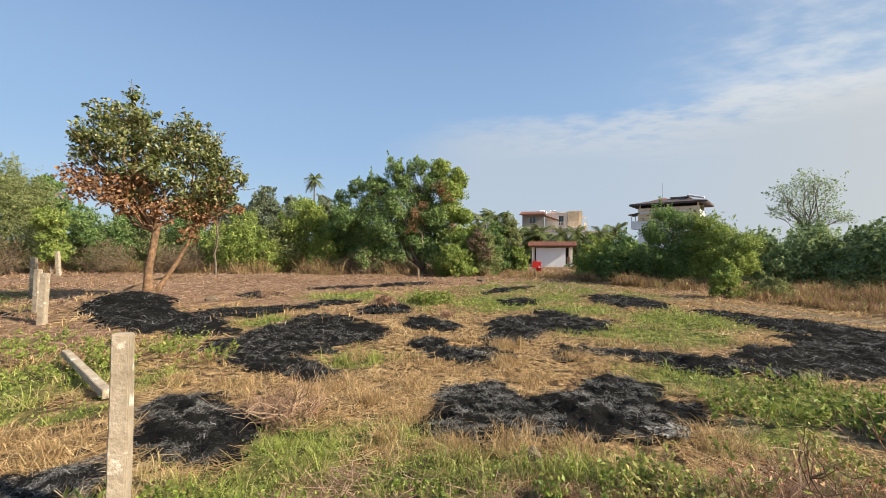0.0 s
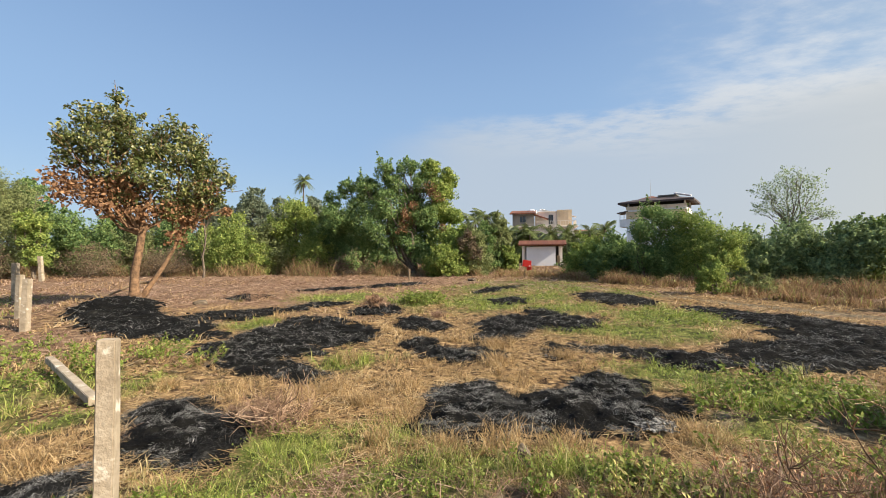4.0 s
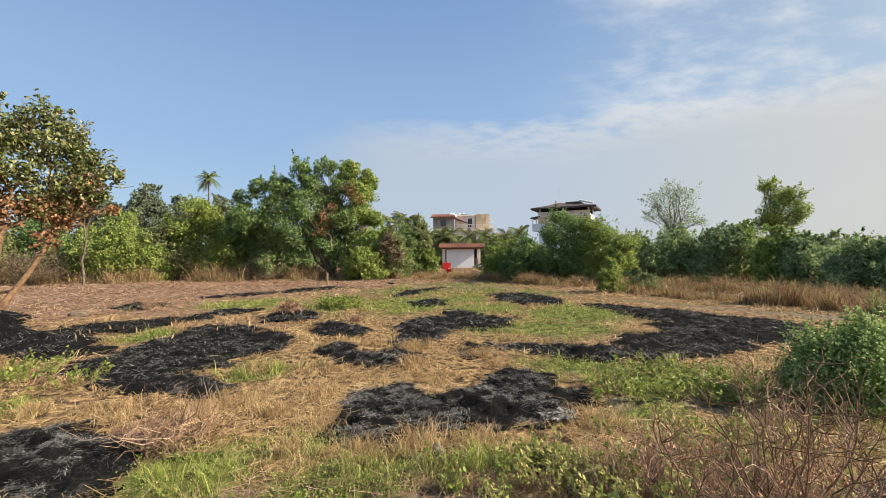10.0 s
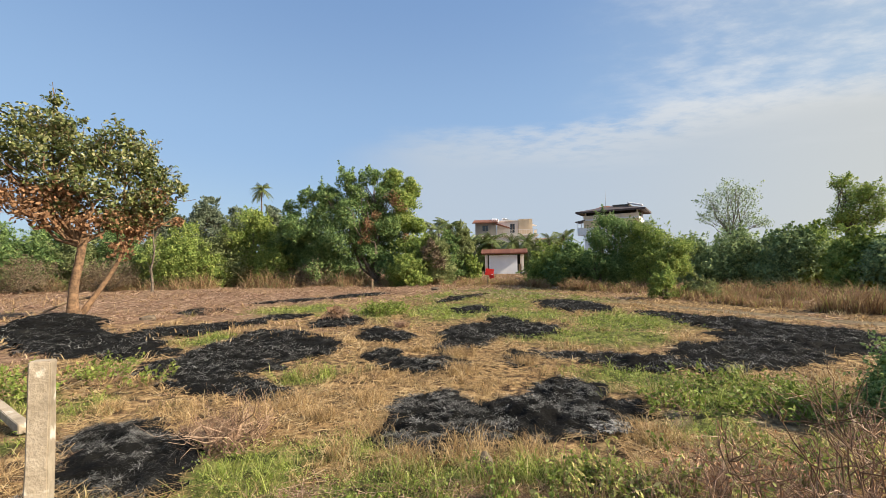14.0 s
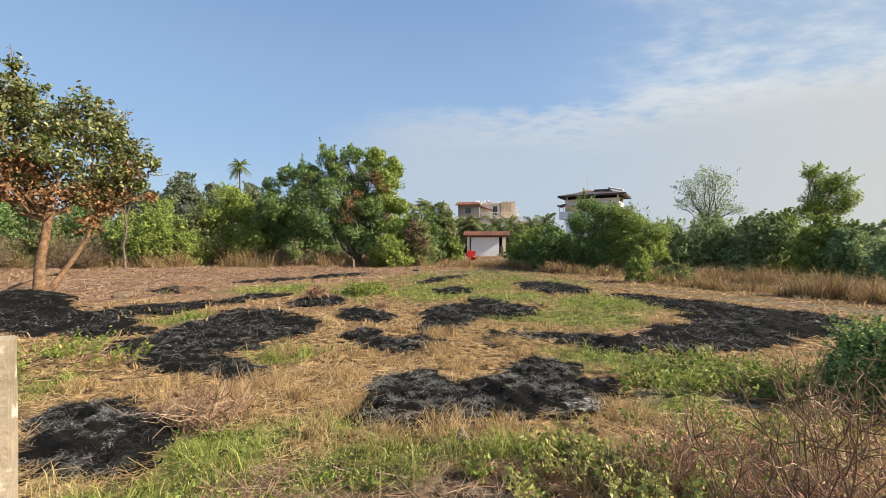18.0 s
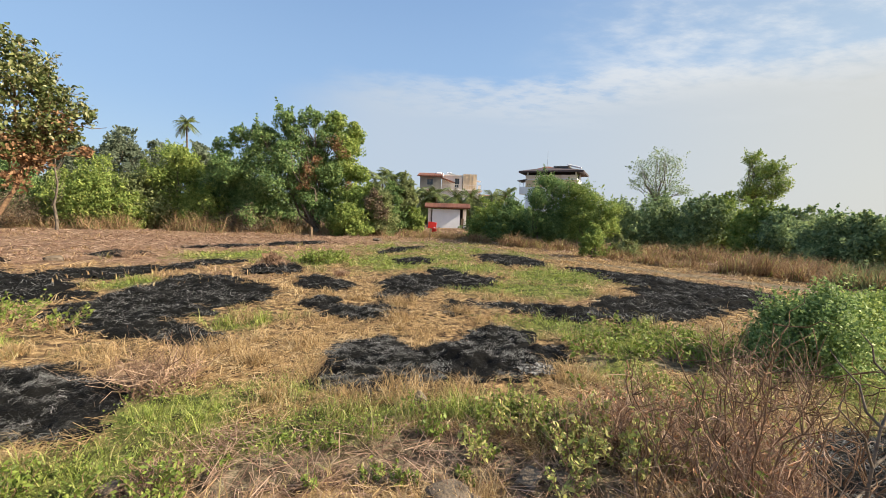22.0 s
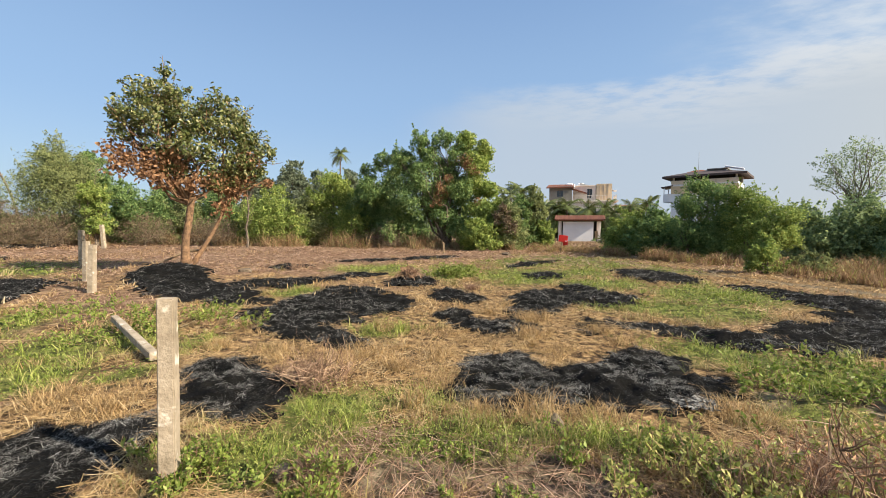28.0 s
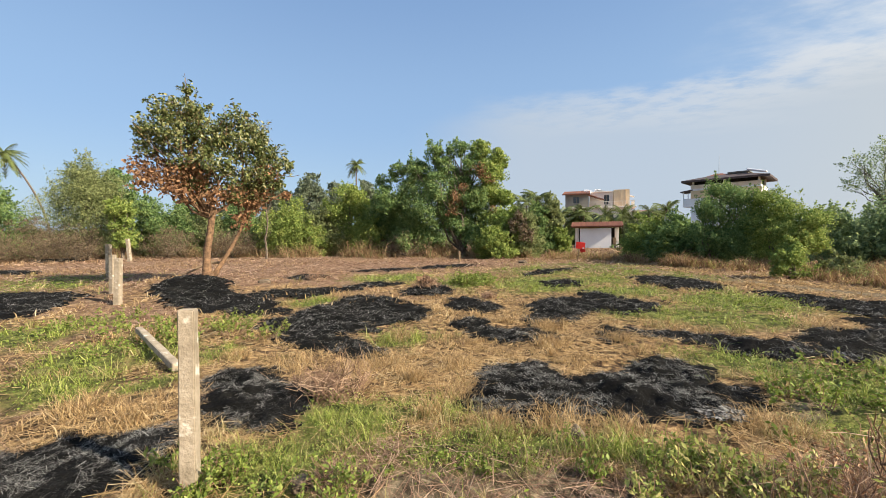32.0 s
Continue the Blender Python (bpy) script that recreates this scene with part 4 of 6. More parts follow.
# ---- the scorched tree ----
def scorched_tree(x, y):
    t = thing("scorched_tree", x, y, h_at(x, y) - 0.05, "broad-leaved tree with green crown and scorched brown lower leaves", "tree")
    right = Vector((math.cos(radians(48.3)), math.sin(radians(48.3)), 0))

    def w(u, d, z):
        return np.array([right.x * u - right.y * d, right.y * u + right.x * d, z])

    pieces = [tube([w(0.03, 0, 0), w(0.0, 0, 0.35), w(0.02, 0, 0.9), w(0.12, 0, 1.5), w(0.22, 0, 2.25)], [0.20, 0.13, 0.112, 0.105, 0.10], 10)]
    second = [tube([w(0.16, 0.1, 0.0), w(0.41, 0.1, 0.45), w(0.62, 0.1, 0.8), w(0.81, 0.1, 1.15), w(1.12, 0.1, 1.8), w(1.3, 0.1, 2.5)], [0.10, 0.075, 0.065, 0.06, 0.05, 0.04], 8)]
    green = [(-0.44, 0, 6.0, 0.22, 0.25, 0.26), (-0.95, 0.1, 5.4, 0.58, 0.7, 0.5), (-0.27, 0, 5.45, 0.58, 0.7, 0.5), (-1.41, 0, 4.7, 0.52, 0.7, 0.5), (-0.59, -0.3, 4.65, 0.66, 0.8, 0.6), (0.2, 0, 4.75, 0.63, 0.9, 0.6), (0.96, 0.1, 5.3, 0.62, 0.7, 0.5), (1.57, 0, 5.0, 0.47, 0.6, 0.45),
             (1.12, -0.3, 4.45, 0.68, 0.8, 0.6), (1.83, 0, 4.3, 0.56, 0.7, 0.55), (2.42, 0, 3.9, 0.42, 0.5, 0.36), (1.73, -0.2, 3.55, 0.67, 0.7, 0.55), (0.43, -0.3, 3.8, 0.68, 0.9, 0.55), (-0.45, 0, 3.85, 0.54, 0.9, 0.5), (-1.42, 0, 4.15, 0.44, 0.6, 0.35), (0.93, 0, 3.2, 0.5, 0.7, 0.4), (2.19, 0, 3.2, 0.3, 0.4, 0.25), (0.9, 0, 2.75, 0.5, 0.5, 0.3), (-0.3, 0.1, 3.2, 0.6, 0.5, 0.35), (1.6, 0, 3.0, 0.5, 0.5, 0.35)]
    brown = [(-1.75, 0, 3.6, 0.40, 0.5, 0.34), (-1.5, -0.1, 3.2, 0.46, 0.5, 0.3), (-0.85, -0.2, 3.0, 0.48, 0.5, 0.3), (-0.47, -0.3, 2.72, 0.40, 0.5, 0.27), (0.33, -0.3, 2.68, 0.44, 0.5, 0.28), (1.09, 0, 2.65, 0.32, 0.4, 0.28), (1.08, 0, 1.95, 0.36, 0.4, 0.3), (1.45, 0, 2.45, 0.36, 0.4, 0.3), (-1.14, 0.1, 3.7, 0.36, 0.5, 0.25), (2.5, 0, 2.85, 0.2, 0.25, 0.18), (-0.2, 0, 3.15, 0.6, 0.6, 0.35), (0.75, 0, 2.95, 0.6, 0.6, 0.3), (-1.0, 0, 3.35, 0.5, 0.6, 0.3), (1.7, 0, 2.9, 0.4, 0.5, 0.3), (-0.3, 0.1, 3.5, 0.9, 0.7, 0.4), (1.9, 0, 3.6, 0.5, 0.5, 0.4)]
    fork = w(0.15, 0, 2.0)
    for u, d, z, a, b, c in green + brown:
        end = w(u, d, z)
        base = fork if u < 1.0 else w(1.25, 0.1, 2.3)
        pieces.append(tube(wander(base, end, 6, 0.06), np.linspace(0.05, 0.012, 6), 6))
        for _ in range(5):
            e2 = end + RNG.normal(size=3) * [a * 0.6, b * 0.6, c * 0.6]
            pieces.append(tube(wander(base * 0.3 + end * 0.7, e2, 4, 0.08), np.linspace(0.022, 0.006, 4), 4))
    part("trunk", np_mesh("trunk", *joined(pieces)), M["bark"], t, "reddish brown rough trunk", soft=True)
    part("side_trunk", np_mesh("side_trunk", *joined(second)), M["bark"], t, soft=True)

    def placed(blobs):
        return [(*w(u, d, z - 0.06), a * 0.95, b * 0.95, c * 0.92) for u, d, z, a, b, c in blobs]

    sprigs, shoots_ = [], []
    for u, d, z, a, b, c in green:
        for _ in range(5):
            out = np.array([RNG.normal(), RNG.normal() * 0.6, abs(RNG.normal()) * 0.9 + 0.25])
            out /= np.linalg.norm(out)
            foot, tip = np.array([u, d, z]) + out * [a, b, c] * 0.7, np.array([u, d, z]) + out * (np.array([a, b, c]) + RNG.uniform(0.0, 0.2))
            line = wander(w(*foot), w(*tip), 5, 0.05)
            sprigs.append(tube(line, np.linspace(0.010, 0.004, 5), 4))
            shoots_.append(line[RNG.integers(1, 5, 14)] + RNG.normal(size=(14, 3)) * 0.05)
    part("sprig_wood", np_mesh("sprig_wood", *joined(sprigs)), M["bark"], t)["kind"] = "stuff"
    part("sprig_leaves", np_mesh("sprig_leaves", *leaves(np.concatenate(shoots_), 0.06, up=0.6, long=1.8, oval=True)), M["olive"], t)
    part("crown", np_mesh("crown", *leaves(crown_points(placed(green), 15000, 8, 0.22, 0.25)[0], 0.060, up=0.5, long=1.7, oval=True)), M["olive"], t, "dull green broad leaves")
    part("scorched_leaves", np_mesh("scorched_leaves", *leaves(crown_points(placed(brown), 4200, 5, 0.42, 0.1)[0], 0.062, up=0.1, long=1.7, oval=True)), M["rust"], t, "scorched rust-brown leaves")


scorched_tree(-11.65, 10.38)

# ---- trees and bushes round the field ----
def bush(az, dist, width, height, leaf, n, label, size=None, low=0.0, stems=4, lob=10, category="bush", name="bush", **kw):
    x, y = at(az, dist)
    return tree(name, x, y, lobes(width, width * 0.8, height, low, lob), int(n * 2.7), size or (0.050 + dist * 0.0012), leaf, label, category, trunk=0.05 + 0.012 * height, stems=stems, group="bushes round the field", **{"tight": 0.25, "clump": 22, "shell": 0.5, "shoots": int(n / 45), **kw})


def crown_plan(az, k, plan, depth=0.8, seed=0.6):
    """Blobs given as (across, height, radius) in the upright plane square to the way az, with some depth."""
    a = radians(az)
    out = []
    for i, (u, z, r) in enumerate(plan):
        d = depth * math.sin(i * 2.4 + seed) * (1.2 - 0.08 * z)
        out.append((k * (u * math.cos(a) + d * math.sin(a)), k * (-u * math.sin(a) + d * math.cos(a)), 1.57 + (z - 1.57) * k, k * r * 1.05, k * r * 1.15, k * r * 0.95))
    return out


# the big tree behind the wooden stake
bx, by = at(-15.5, 31.0)
big = crown_plan(-15.5, 0.886, [(-5.6, 7.0, 0.82), (-4.2, 7.35, 0.96), (-2.44, 8.6, 0.9), (-3.34, 6.8, 1.25), (-0.48, 8.75, 0.9), (-1.43, 7.5, 1.14), (1.51, 8.75, 1.0), (2.83, 8.25, 0.75), (3.25, 7.8, 0.66), (0.95, 7.5, 1.13), (2.38, 6.8, 1.13), (-4.3, 5.6, 1.35), (-2.14, 5.6, 1.44), (0.02, 5.4, 1.24), (2.16, 5.1, 1.32),
                                (3.5, 4.65, 0.8), (-5.5, 4.4, 1.26), (-3.57, 3.5, 1.54), (-1.41, 3.5, 1.25), (1.0, 3.2, 1.43), (2.9, 2.75, 1.42), (-5.2, 2.0, 1.2), (-2.84, 1.9, 1.3), (1.0, 1.7, 1.2), (3.3, 1.4, 1.3), (2.2, 0.9, 0.95), (-0.6, 2.6, 1.3), (-0.8, 4.4, 1.2), (0.9, 4.6, 1.2), (-0.2, 6.4, 1.1), (-4.4, 1.2, 1.2), (-6.6, 4.6, 1.0), (-6.9, 6.2, 0.7)], 1.0)
# lobes on the sun's side, brightened by a yellower leaf colour
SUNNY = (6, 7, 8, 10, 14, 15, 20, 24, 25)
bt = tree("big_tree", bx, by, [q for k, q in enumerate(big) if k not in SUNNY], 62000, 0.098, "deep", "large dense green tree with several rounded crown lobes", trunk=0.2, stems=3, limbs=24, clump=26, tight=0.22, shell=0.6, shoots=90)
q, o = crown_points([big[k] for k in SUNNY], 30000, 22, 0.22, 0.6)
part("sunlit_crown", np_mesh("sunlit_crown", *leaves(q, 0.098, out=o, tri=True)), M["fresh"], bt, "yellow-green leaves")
dry = crown_plan(-15.5, 0.886, [(-0.35, 4.9, 0.6), (-0.55, 4.2, 0.55), (0.0, 5.5, 0.45), (-0.9, 3.4, 0.5), (1.9, 6.4, 0.7), (1.2, 6.9, 0.6), (2.4, 3.6, 0.5)], 0.0)
dry = [(x - 1.35 * math.sin(radians(-15.5)), y - 1.35 * math.cos(radians(-15.5)), z, a, b, c) for x, y, z, a, b, c in dry]
part("dry_leaves", np_mesh("dry_leaves", *leaves(crown_points(dry, 1500, 16, 0.3)[0], 0.07)), M["rust"], bt, "dried reddish brown leaves")

VEIL = "bush overgrown with green creepers at the field edge"
DRY = "dry leafless brown shrub in tall dead grass"
bush(-66.5, 46, 6.75, 6.3, "deep", 7000, "tall dark green bush far behind the posts")
bush(-70.5, 44, 6.75, 5.4, "deep", 4000, "green bush at the end of the field")
bush(-77, 40, 8.78, 5, "deep", 4000, "green bush at the end of the field")
bush(-84, 38, 8.78, 4.8, "deep", 3000, "green bush at the end of the field")
bush(-59.2, 44, 6.21, 8.2, "dusty", 15000, "feathery pale green acacia tree with bare lower stems", low=0.9, stems=3, lob=14, category="tree", name="acacia_tree", tight=0.2, shell=0.35, size=0.075, shoots=160)
bush(-56.6, 52, 3.51, 8.6, "deep", 5000, "dark green tree half hidden behind an acacia", low=2.0, category="tree", name="far_tree")
bush(-56.2, 40, 2.03, 4.8, "fresh", 3000, "slender young bush with bright leaves", low=0.8)
bush(-53.4, 43, 3.8, 5.2, "deep", 4500, VEIL)
bush(-50.4, 42, 4.0, 5.2, "deep", 4500, VEIL)
bush(-47.4, 41, 4.3, 4.8, "dusty", 4500, "bright green bush behind the scorched tree")
bush(-44.4, 40, 4.3, 4.9, "deep", 4500, "dark green thicket behind the scorched tree")
bush(-41.6, 40, 4.05, 4, "dusty", 3500, "dusty green shrub behind a dead sapling")
bush(-63, 43, 4.59, 3.2, "dry_twig", 3000, DRY, size=0.028, long=5.0, shell=0.2)
bush(-60, 40, 3.51, 2.5, "dry_twig", 2000, DRY, size=0.028, long=5.0, shell=0.2)
bush(-66, 41, 4.05, 2.6, "dry_twig", 2000, DRY, size=0.028, long=5.0, shell=0.2)
bush(-52, 39, 4.59, 2.6, "dry_twig", 2400, DRY, size=0.028, long=5.0, shell=0.2)
bush(-45.5, 36, 4.05, 2.5, "dry_twig", 2000, DRY, size=0.028, long=5.0, shell=0.2)
bush(-24, 31, 4.05, 2, "dry_twig", 2000, DRY, size=0.028, long=5.0, shell=0.2)
bush(-38.6, 36, 4.59, 4.7, "fresh", 6500, "yellow-green leafy shrub beside a dead sapling")
bush(-36.4, 35, 2.70, 3, "fresh", 2500, "yellow-green leafy shrub at the field edge")
bush(-34.2, 36, 4.32, 4.3, "dusty", 4500, "dusty olive shrub in dry grass")
bush(-31.2, 35, 3.38, 6.2, "fresh", 6500, "tall olive-green feathery shrub", low=0.5, shell=0.45)
bush(-28.6, 33, 2.56, 3.3, "fresh", 3000, "yellow-green leafy shrub at the field edge")
bush(-26.6, 34, 3.24, 5.5, "deep", 5500, "dark green dense shrub beside the big tree")
bush(-23.6, 33, 3.51, 3.4, "deep", 3500, "dark green shrub under the big tree")
bush(-11, 27.5, 2.46, 2.2, "fresh", 4200, VEIL)
bush(-9.4, 29, 2.46, 3.6, "fresh", 5000, VEIL)
cb = bush(-7.3, 28.5, 2.24, 3.5, "dusty", 4500, "grey-green bush hung with dry creepers at the field edge")
q, o = crown_points([(-0.5, -1.1, 2.3, 0.28, 0.15, 0.8), (0.1, -1.15, 1.9, 0.25, 0.15, 0.9), (0.55, -1.0, 1.5, 0.22, 0.15, 0.7), (-0.2, -1.1, 2.9, 0.35, 0.2, 0.35)], 1500, 8, 0.3, 0.2)
part("dry_creeper", np_mesh("dry_creeper", *leaves(q, 0.05, long=3.0, out=o)), M["dry_twig"], cb, "hanging dry brown creeper")
bush(-5.6, 31, 2.24, 4, "deep", 4500, "creeper-covered bush in front of short palms")
bush(-3.7, 31.5, 1.68, 4.7, "dusty", 5000, "grey-green creeper-covered tree beside the shed", low=0.3, category="tree", name="creeper_tree")
bush(-2.4, 31, 1.34, 2.2, "fresh", 1800, "small green shrub beside the shed")
bush(8.4, 26, 2.46, 2.65, "fresh", 5200, "rounded green bush in front of the white house")
bush(11.4, 25.5, 2.80, 2.75, "deep", 5500, "rounded green bush in front of the white house")
bx, by = at(15, 24.0)
tree("bush", bx, by, crown_plan(15, 0.923, [(0.22, 3.8, 0.6), (1.04, 3.45, 0.68), (-0.19, 2.75, 0.78), (1.23, 2.3, 1.0), (-0.18, 1.5, 0.85), (0.9, 1.1, 0.95), (0.4, 0.7, 0.8)], 0.5), 26000, 0.058, "deep", "tall dense green bush with bright top leaves", "bush", trunk=0.08, stems=5, limbs=14, group="bushes round the field", clump=22, tight=0.25, shell=0.5, shoots=90)
bx, by = at(20.5, 23.5)
tree("bush", bx, by, crown_plan(20.5, 0.9, [(-0.4, 3.2, 0.65), (0.35, 2.6, 0.8), (1.35, 2.15, 0.65), (-0.5, 2.0, 0.9), (0.6, 1.4, 0.95), (1.4, 1.2, 0.7), (-0.2, 0.8, 0.8)], 0.5), 24000, 0.058, "fresh", "tall dense yellow-green bush with dark hollows", "bush", trunk=0.08, stems=5, limbs=14, group="bushes round the field", clump=22, tight=0.25, shell=0.5, shoots=90)
bush(22, 18, 1.12, 1.4, "fresh", 2000, "small leafy shrub in front of tall grass", size=0.05, low=0.05)
bush(25.5, 19, 1.34, 0.8, "dusty", 1200, "low grey-green shrub in tall dry grass", size=0.06)
# most bushes from here rightwards get their haze from a paler leaf colour
bush(28.2, 27, 4.19, 3.1, "paled", 6500, "dark thicket below a sparse tree")
sx_, sy_ = at(29.0, 39)
tree("sparse_tree", sx_, sy_, crown_plan(29.0, 1.0, [(0.05, 6.8, 0.95), (-1.3, 6.0, 0.95), (0.94, 6.2, 0.95), (-0.34, 5.25, 1.15), (-1.45, 4.6, 0.7), (0.98, 4.5, 0.85), (1.85, 4.1, 0.6), (0.0, 3.7, 0.7)], 0.5), 4600, 0.07, "paled", "sparse fine-leaved tree with visible grey branches", trunk=0.09, limbs=26, clump=10, tight=0.3, shell=0.1, shoots=40)
bush(33.6, 26.5, 2.97, 3.1, "paled", 5200, "dark green thicket draped with creepers")
bush(36, 27, 2.29, 3.2, "fresh", 4800, "green thicket draped with creepers")
sx_, sy_ = at(38.7, 40)
tree("slim_tree", sx_, sy_, crown_plan(38.7, 1.0, [(-0.4, 6.6, 0.65), (0.22, 5.7, 1.0), (1.1, 5.8, 0.65), (1.5, 4.65, 0.75), (-0.09, 4.5, 0.95), (-0.56, 3.75, 0.8), (0.92, 3.85, 0.78)], 0.4), 11000, 0.08, "fresh", "slim tree with uneven green crown above a thicket", trunk=0.13, limbs=22, clump=18, tight=0.28, shell=0.3, shoots=40)
bush(39.3, 25, 2.43, 2.7, "fresh", 4200, "green thicket below the slim tree")
bush(42, 24, 2.29, 2.4, "paled", 3800, "green creeper-covered bush at the field edge")
bush(45, 22, 2.43, 2.2, "paled", 5000, "dark green rounded bush at the field edge")
bush(47.4, 22, 2.16, 2.2, "paled", 4500, "dark green rounded bush at the field edge")
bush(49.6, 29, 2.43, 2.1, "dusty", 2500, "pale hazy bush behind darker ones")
bush(52.6, 21, 2.03, 2.2, "paled", 5000, "dark creeper-covered bush behind tall grass")
bush(55, 21, 1.62, 2.2, "paled", 4200, "dark creeper-covered bush behind tall grass")
bush(57.8, 21, 1.62, 2.5, "paled", 4200, "dark creeper-covered bush with a pointed top")
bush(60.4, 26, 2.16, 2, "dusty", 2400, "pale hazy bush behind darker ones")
bush(63.4, 16.8, 1.51, 2.1, "paled", 4200, "thorny acacia bush with a dark short trunk", low=0.25, stems=2, category="tree", name="acacia_bush", size=0.045, shell=0.3)
bush(67.5, 27, 2.91, 1.9, "paled", 2200, "hazy thorny bush beside the dirt track")
# haze beyond the track is only the pale grey-green of these leaves
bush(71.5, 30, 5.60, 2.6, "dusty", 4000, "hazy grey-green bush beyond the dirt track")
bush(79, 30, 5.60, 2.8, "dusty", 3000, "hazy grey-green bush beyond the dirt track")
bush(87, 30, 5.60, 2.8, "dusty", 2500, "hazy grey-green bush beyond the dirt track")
for az in np.arange(-72, -18, 4.3):
    bush(float(az), (50 if az < -50 else 44 if az < -36 else 38) + 2 * math.sin(az), 5.0, 3.2 + 0.7 * math.sin(az * 3.1), "dusty" if int(az) % 2 else "deep", 2200, "dull green undergrowth behind tall dry grass", name="undergrowth", size=0.1)
for az in np.arange(8, 62, 4.1):
    bush(float(az), 33.0 + 2 * math.sin(az), 3.6, 2.3 + 0.4 * math.sin(az * 2.3), "dusty" if int(az) % 3 == 0 else "deep", 2200, "dull green undergrowth behind the field-edge bushes", name="undergrowth", size=0.09)
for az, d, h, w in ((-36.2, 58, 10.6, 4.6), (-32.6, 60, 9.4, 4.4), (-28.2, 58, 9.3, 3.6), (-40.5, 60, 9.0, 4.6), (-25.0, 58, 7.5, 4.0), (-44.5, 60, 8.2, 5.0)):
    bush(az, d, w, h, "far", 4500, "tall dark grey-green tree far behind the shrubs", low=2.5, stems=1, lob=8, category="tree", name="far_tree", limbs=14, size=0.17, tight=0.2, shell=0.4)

# dead sapling behind the scorched tree
dx_, dy_ = at(-41.6, 33.0)
ds = thing("dead_sapling", dx_, dy_, h_at(dx_, dy_) - 0.03, "bare grey dead sapling with thin upright twigs", "tree")
part("stem", np_mesh("stem", *tube(wander((0, 0, 0), (0.1, 0, 4.2), 7, 0.02), np.linspace(0.09, 0.02, 7), 6)), M["bark_grey"], ds, soft=True)
for k in range(14):
    z = RNG.uniform(0.9, 3.6)
    a = RNG.uniform(0, 6.28)
    part("twig", np_mesh("twig", *tube(wander((0.05, 0, z), (0.05 + 0.45 * math.cos(a), 0.45 * math.sin(a), z + RNG.uniform(0.5, 1.1)), 4, 0.06), np.linspace(0.02, 0.006, 4), 4)), M["bark_grey"], ds, soft=True)


# ---- palms ----
def palm(az, dist, height, fronds, length, label, lean=0.0, low=0.0):
    x, y = at(az, dist)
    t = thing("coconut_palm", x, y, 0, label, "palm tree", "coconut palms")
    lx, ly = lean * math.cos(radians(az)), -lean * math.sin(radians(az))
    head = np.array([lx, ly, height])
    part("trunk", np_mesh("trunk", *tube([head * [k * k, k * k, k] for k in np.linspace(0, 1, 9)], np.linspace(0.16, 0.10, 9), 8)), M["bark_grey"], t, soft=True)
    for k in range(fronds):
        a, up = k * 2.4 + RNG.uniform(-0.2, 0.2), RNG.uniform(-1.1, 1.4)
        d = np.array([math.cos(a), math.sin(a), 0])
        s = np.linspace(0, 1, 12)
        rib = head + np.outer(s * length * math.cos(up * 0.7), d) + np.outer((math.sin(up) * s - 0.5 * s * s) * length, [0, 0, 1])
        side = np.array([-d[1], d[0], 0])
        vs, fs = [], []
        for i in range(11):
            for sg in (-1, 1):
                for q in (0.0, 0.5):
                    p = rib[i] * (1 - q) + rib[i + 1] * q
                    wl_ = length * 0.30 * math.sin(math.pi * min(0.97, (i + q + 1.0) / 12.5))
                    e = p + side * sg * wl_ * 0.8 + d * wl_ * 0.45 - np.array([0, 0, wl_ * 0.5])
                    m = (rib[i + 1] - rib[i]) * 0.42
                    b = len(vs)
                    vs += [p, p + m, e]
                    fs.append((b, b + 1, b + 2))
        v2, f2 = tube(rib, np.linspace(0.035, 0.01, 12), 4)
        f2 = np.concatenate([f2[:, :3], f2[:, [0, 2, 3]]])
        part("frond", np_mesh("frond", *joined([(np.array(vs), np.array(fs)), (v2, f2)])), M["palm"], t)


palm(-30.1, 72, 13.9, 34, 1.9, "slender coconut palm rising above the trees")
palm(-61.9, 84, 13.9, 34, 2.6, "leaning coconut palm far behind the field", lean=-4.5)
palm(-59.5, 56, 7.9, 22, 2.2, "coconut palm half hidden behind an acacia")
palm(-56.5, 56, 7.6, 22, 2.2, "coconut palm half hidden behind an acacia")
palm(-6.8, 55, 5.9, 16, 2.6, "short coconut palm behind creeper-covered bushes")
palm(-7.9, 58, 6.2, 14, 2.4, "short coconut palm behind creeper-covered bushes")
palm(0.6, 62, 4.6, 18, 3.0, "short coconut palm in front of the cream house")
palm(3.3, 60, 4.2, 16, 2.6, "short coconut palm behind the shed")
palm(5.3, 62, 4.4, 16, 2.6, "short coconut palm behind the shed")
palm(8.3, 60, 4.4, 14, 2.4, "short coconut palm behind the bushes")
palm(10.2, 62, 4.8, 14, 2.4, "short coconut palm behind the bushes")


for az, d, h in ((-2.4, 64, 4.6), (-0.4, 63, 4.3), (1.8, 64, 3.6), (4.4, 65, 3.4), (6.4, 63, 3.6), (9.2, 64, 3.8), (-5.4, 58, 6.6)):
    palm(az, d, h, 30, 2.9, "dense short coconut palm before the houses")
for az, w in ((-3.0, 5.0), (0.2, 5.0), (3.4, 5.0), (6.6, 5.0), (9.8, 5.0), (13.0, 5.0)):
    bush(az, 68, w, 3.0, "deep", 2200, "dark green growth before the houses", name="undergrowth", size=0.14)

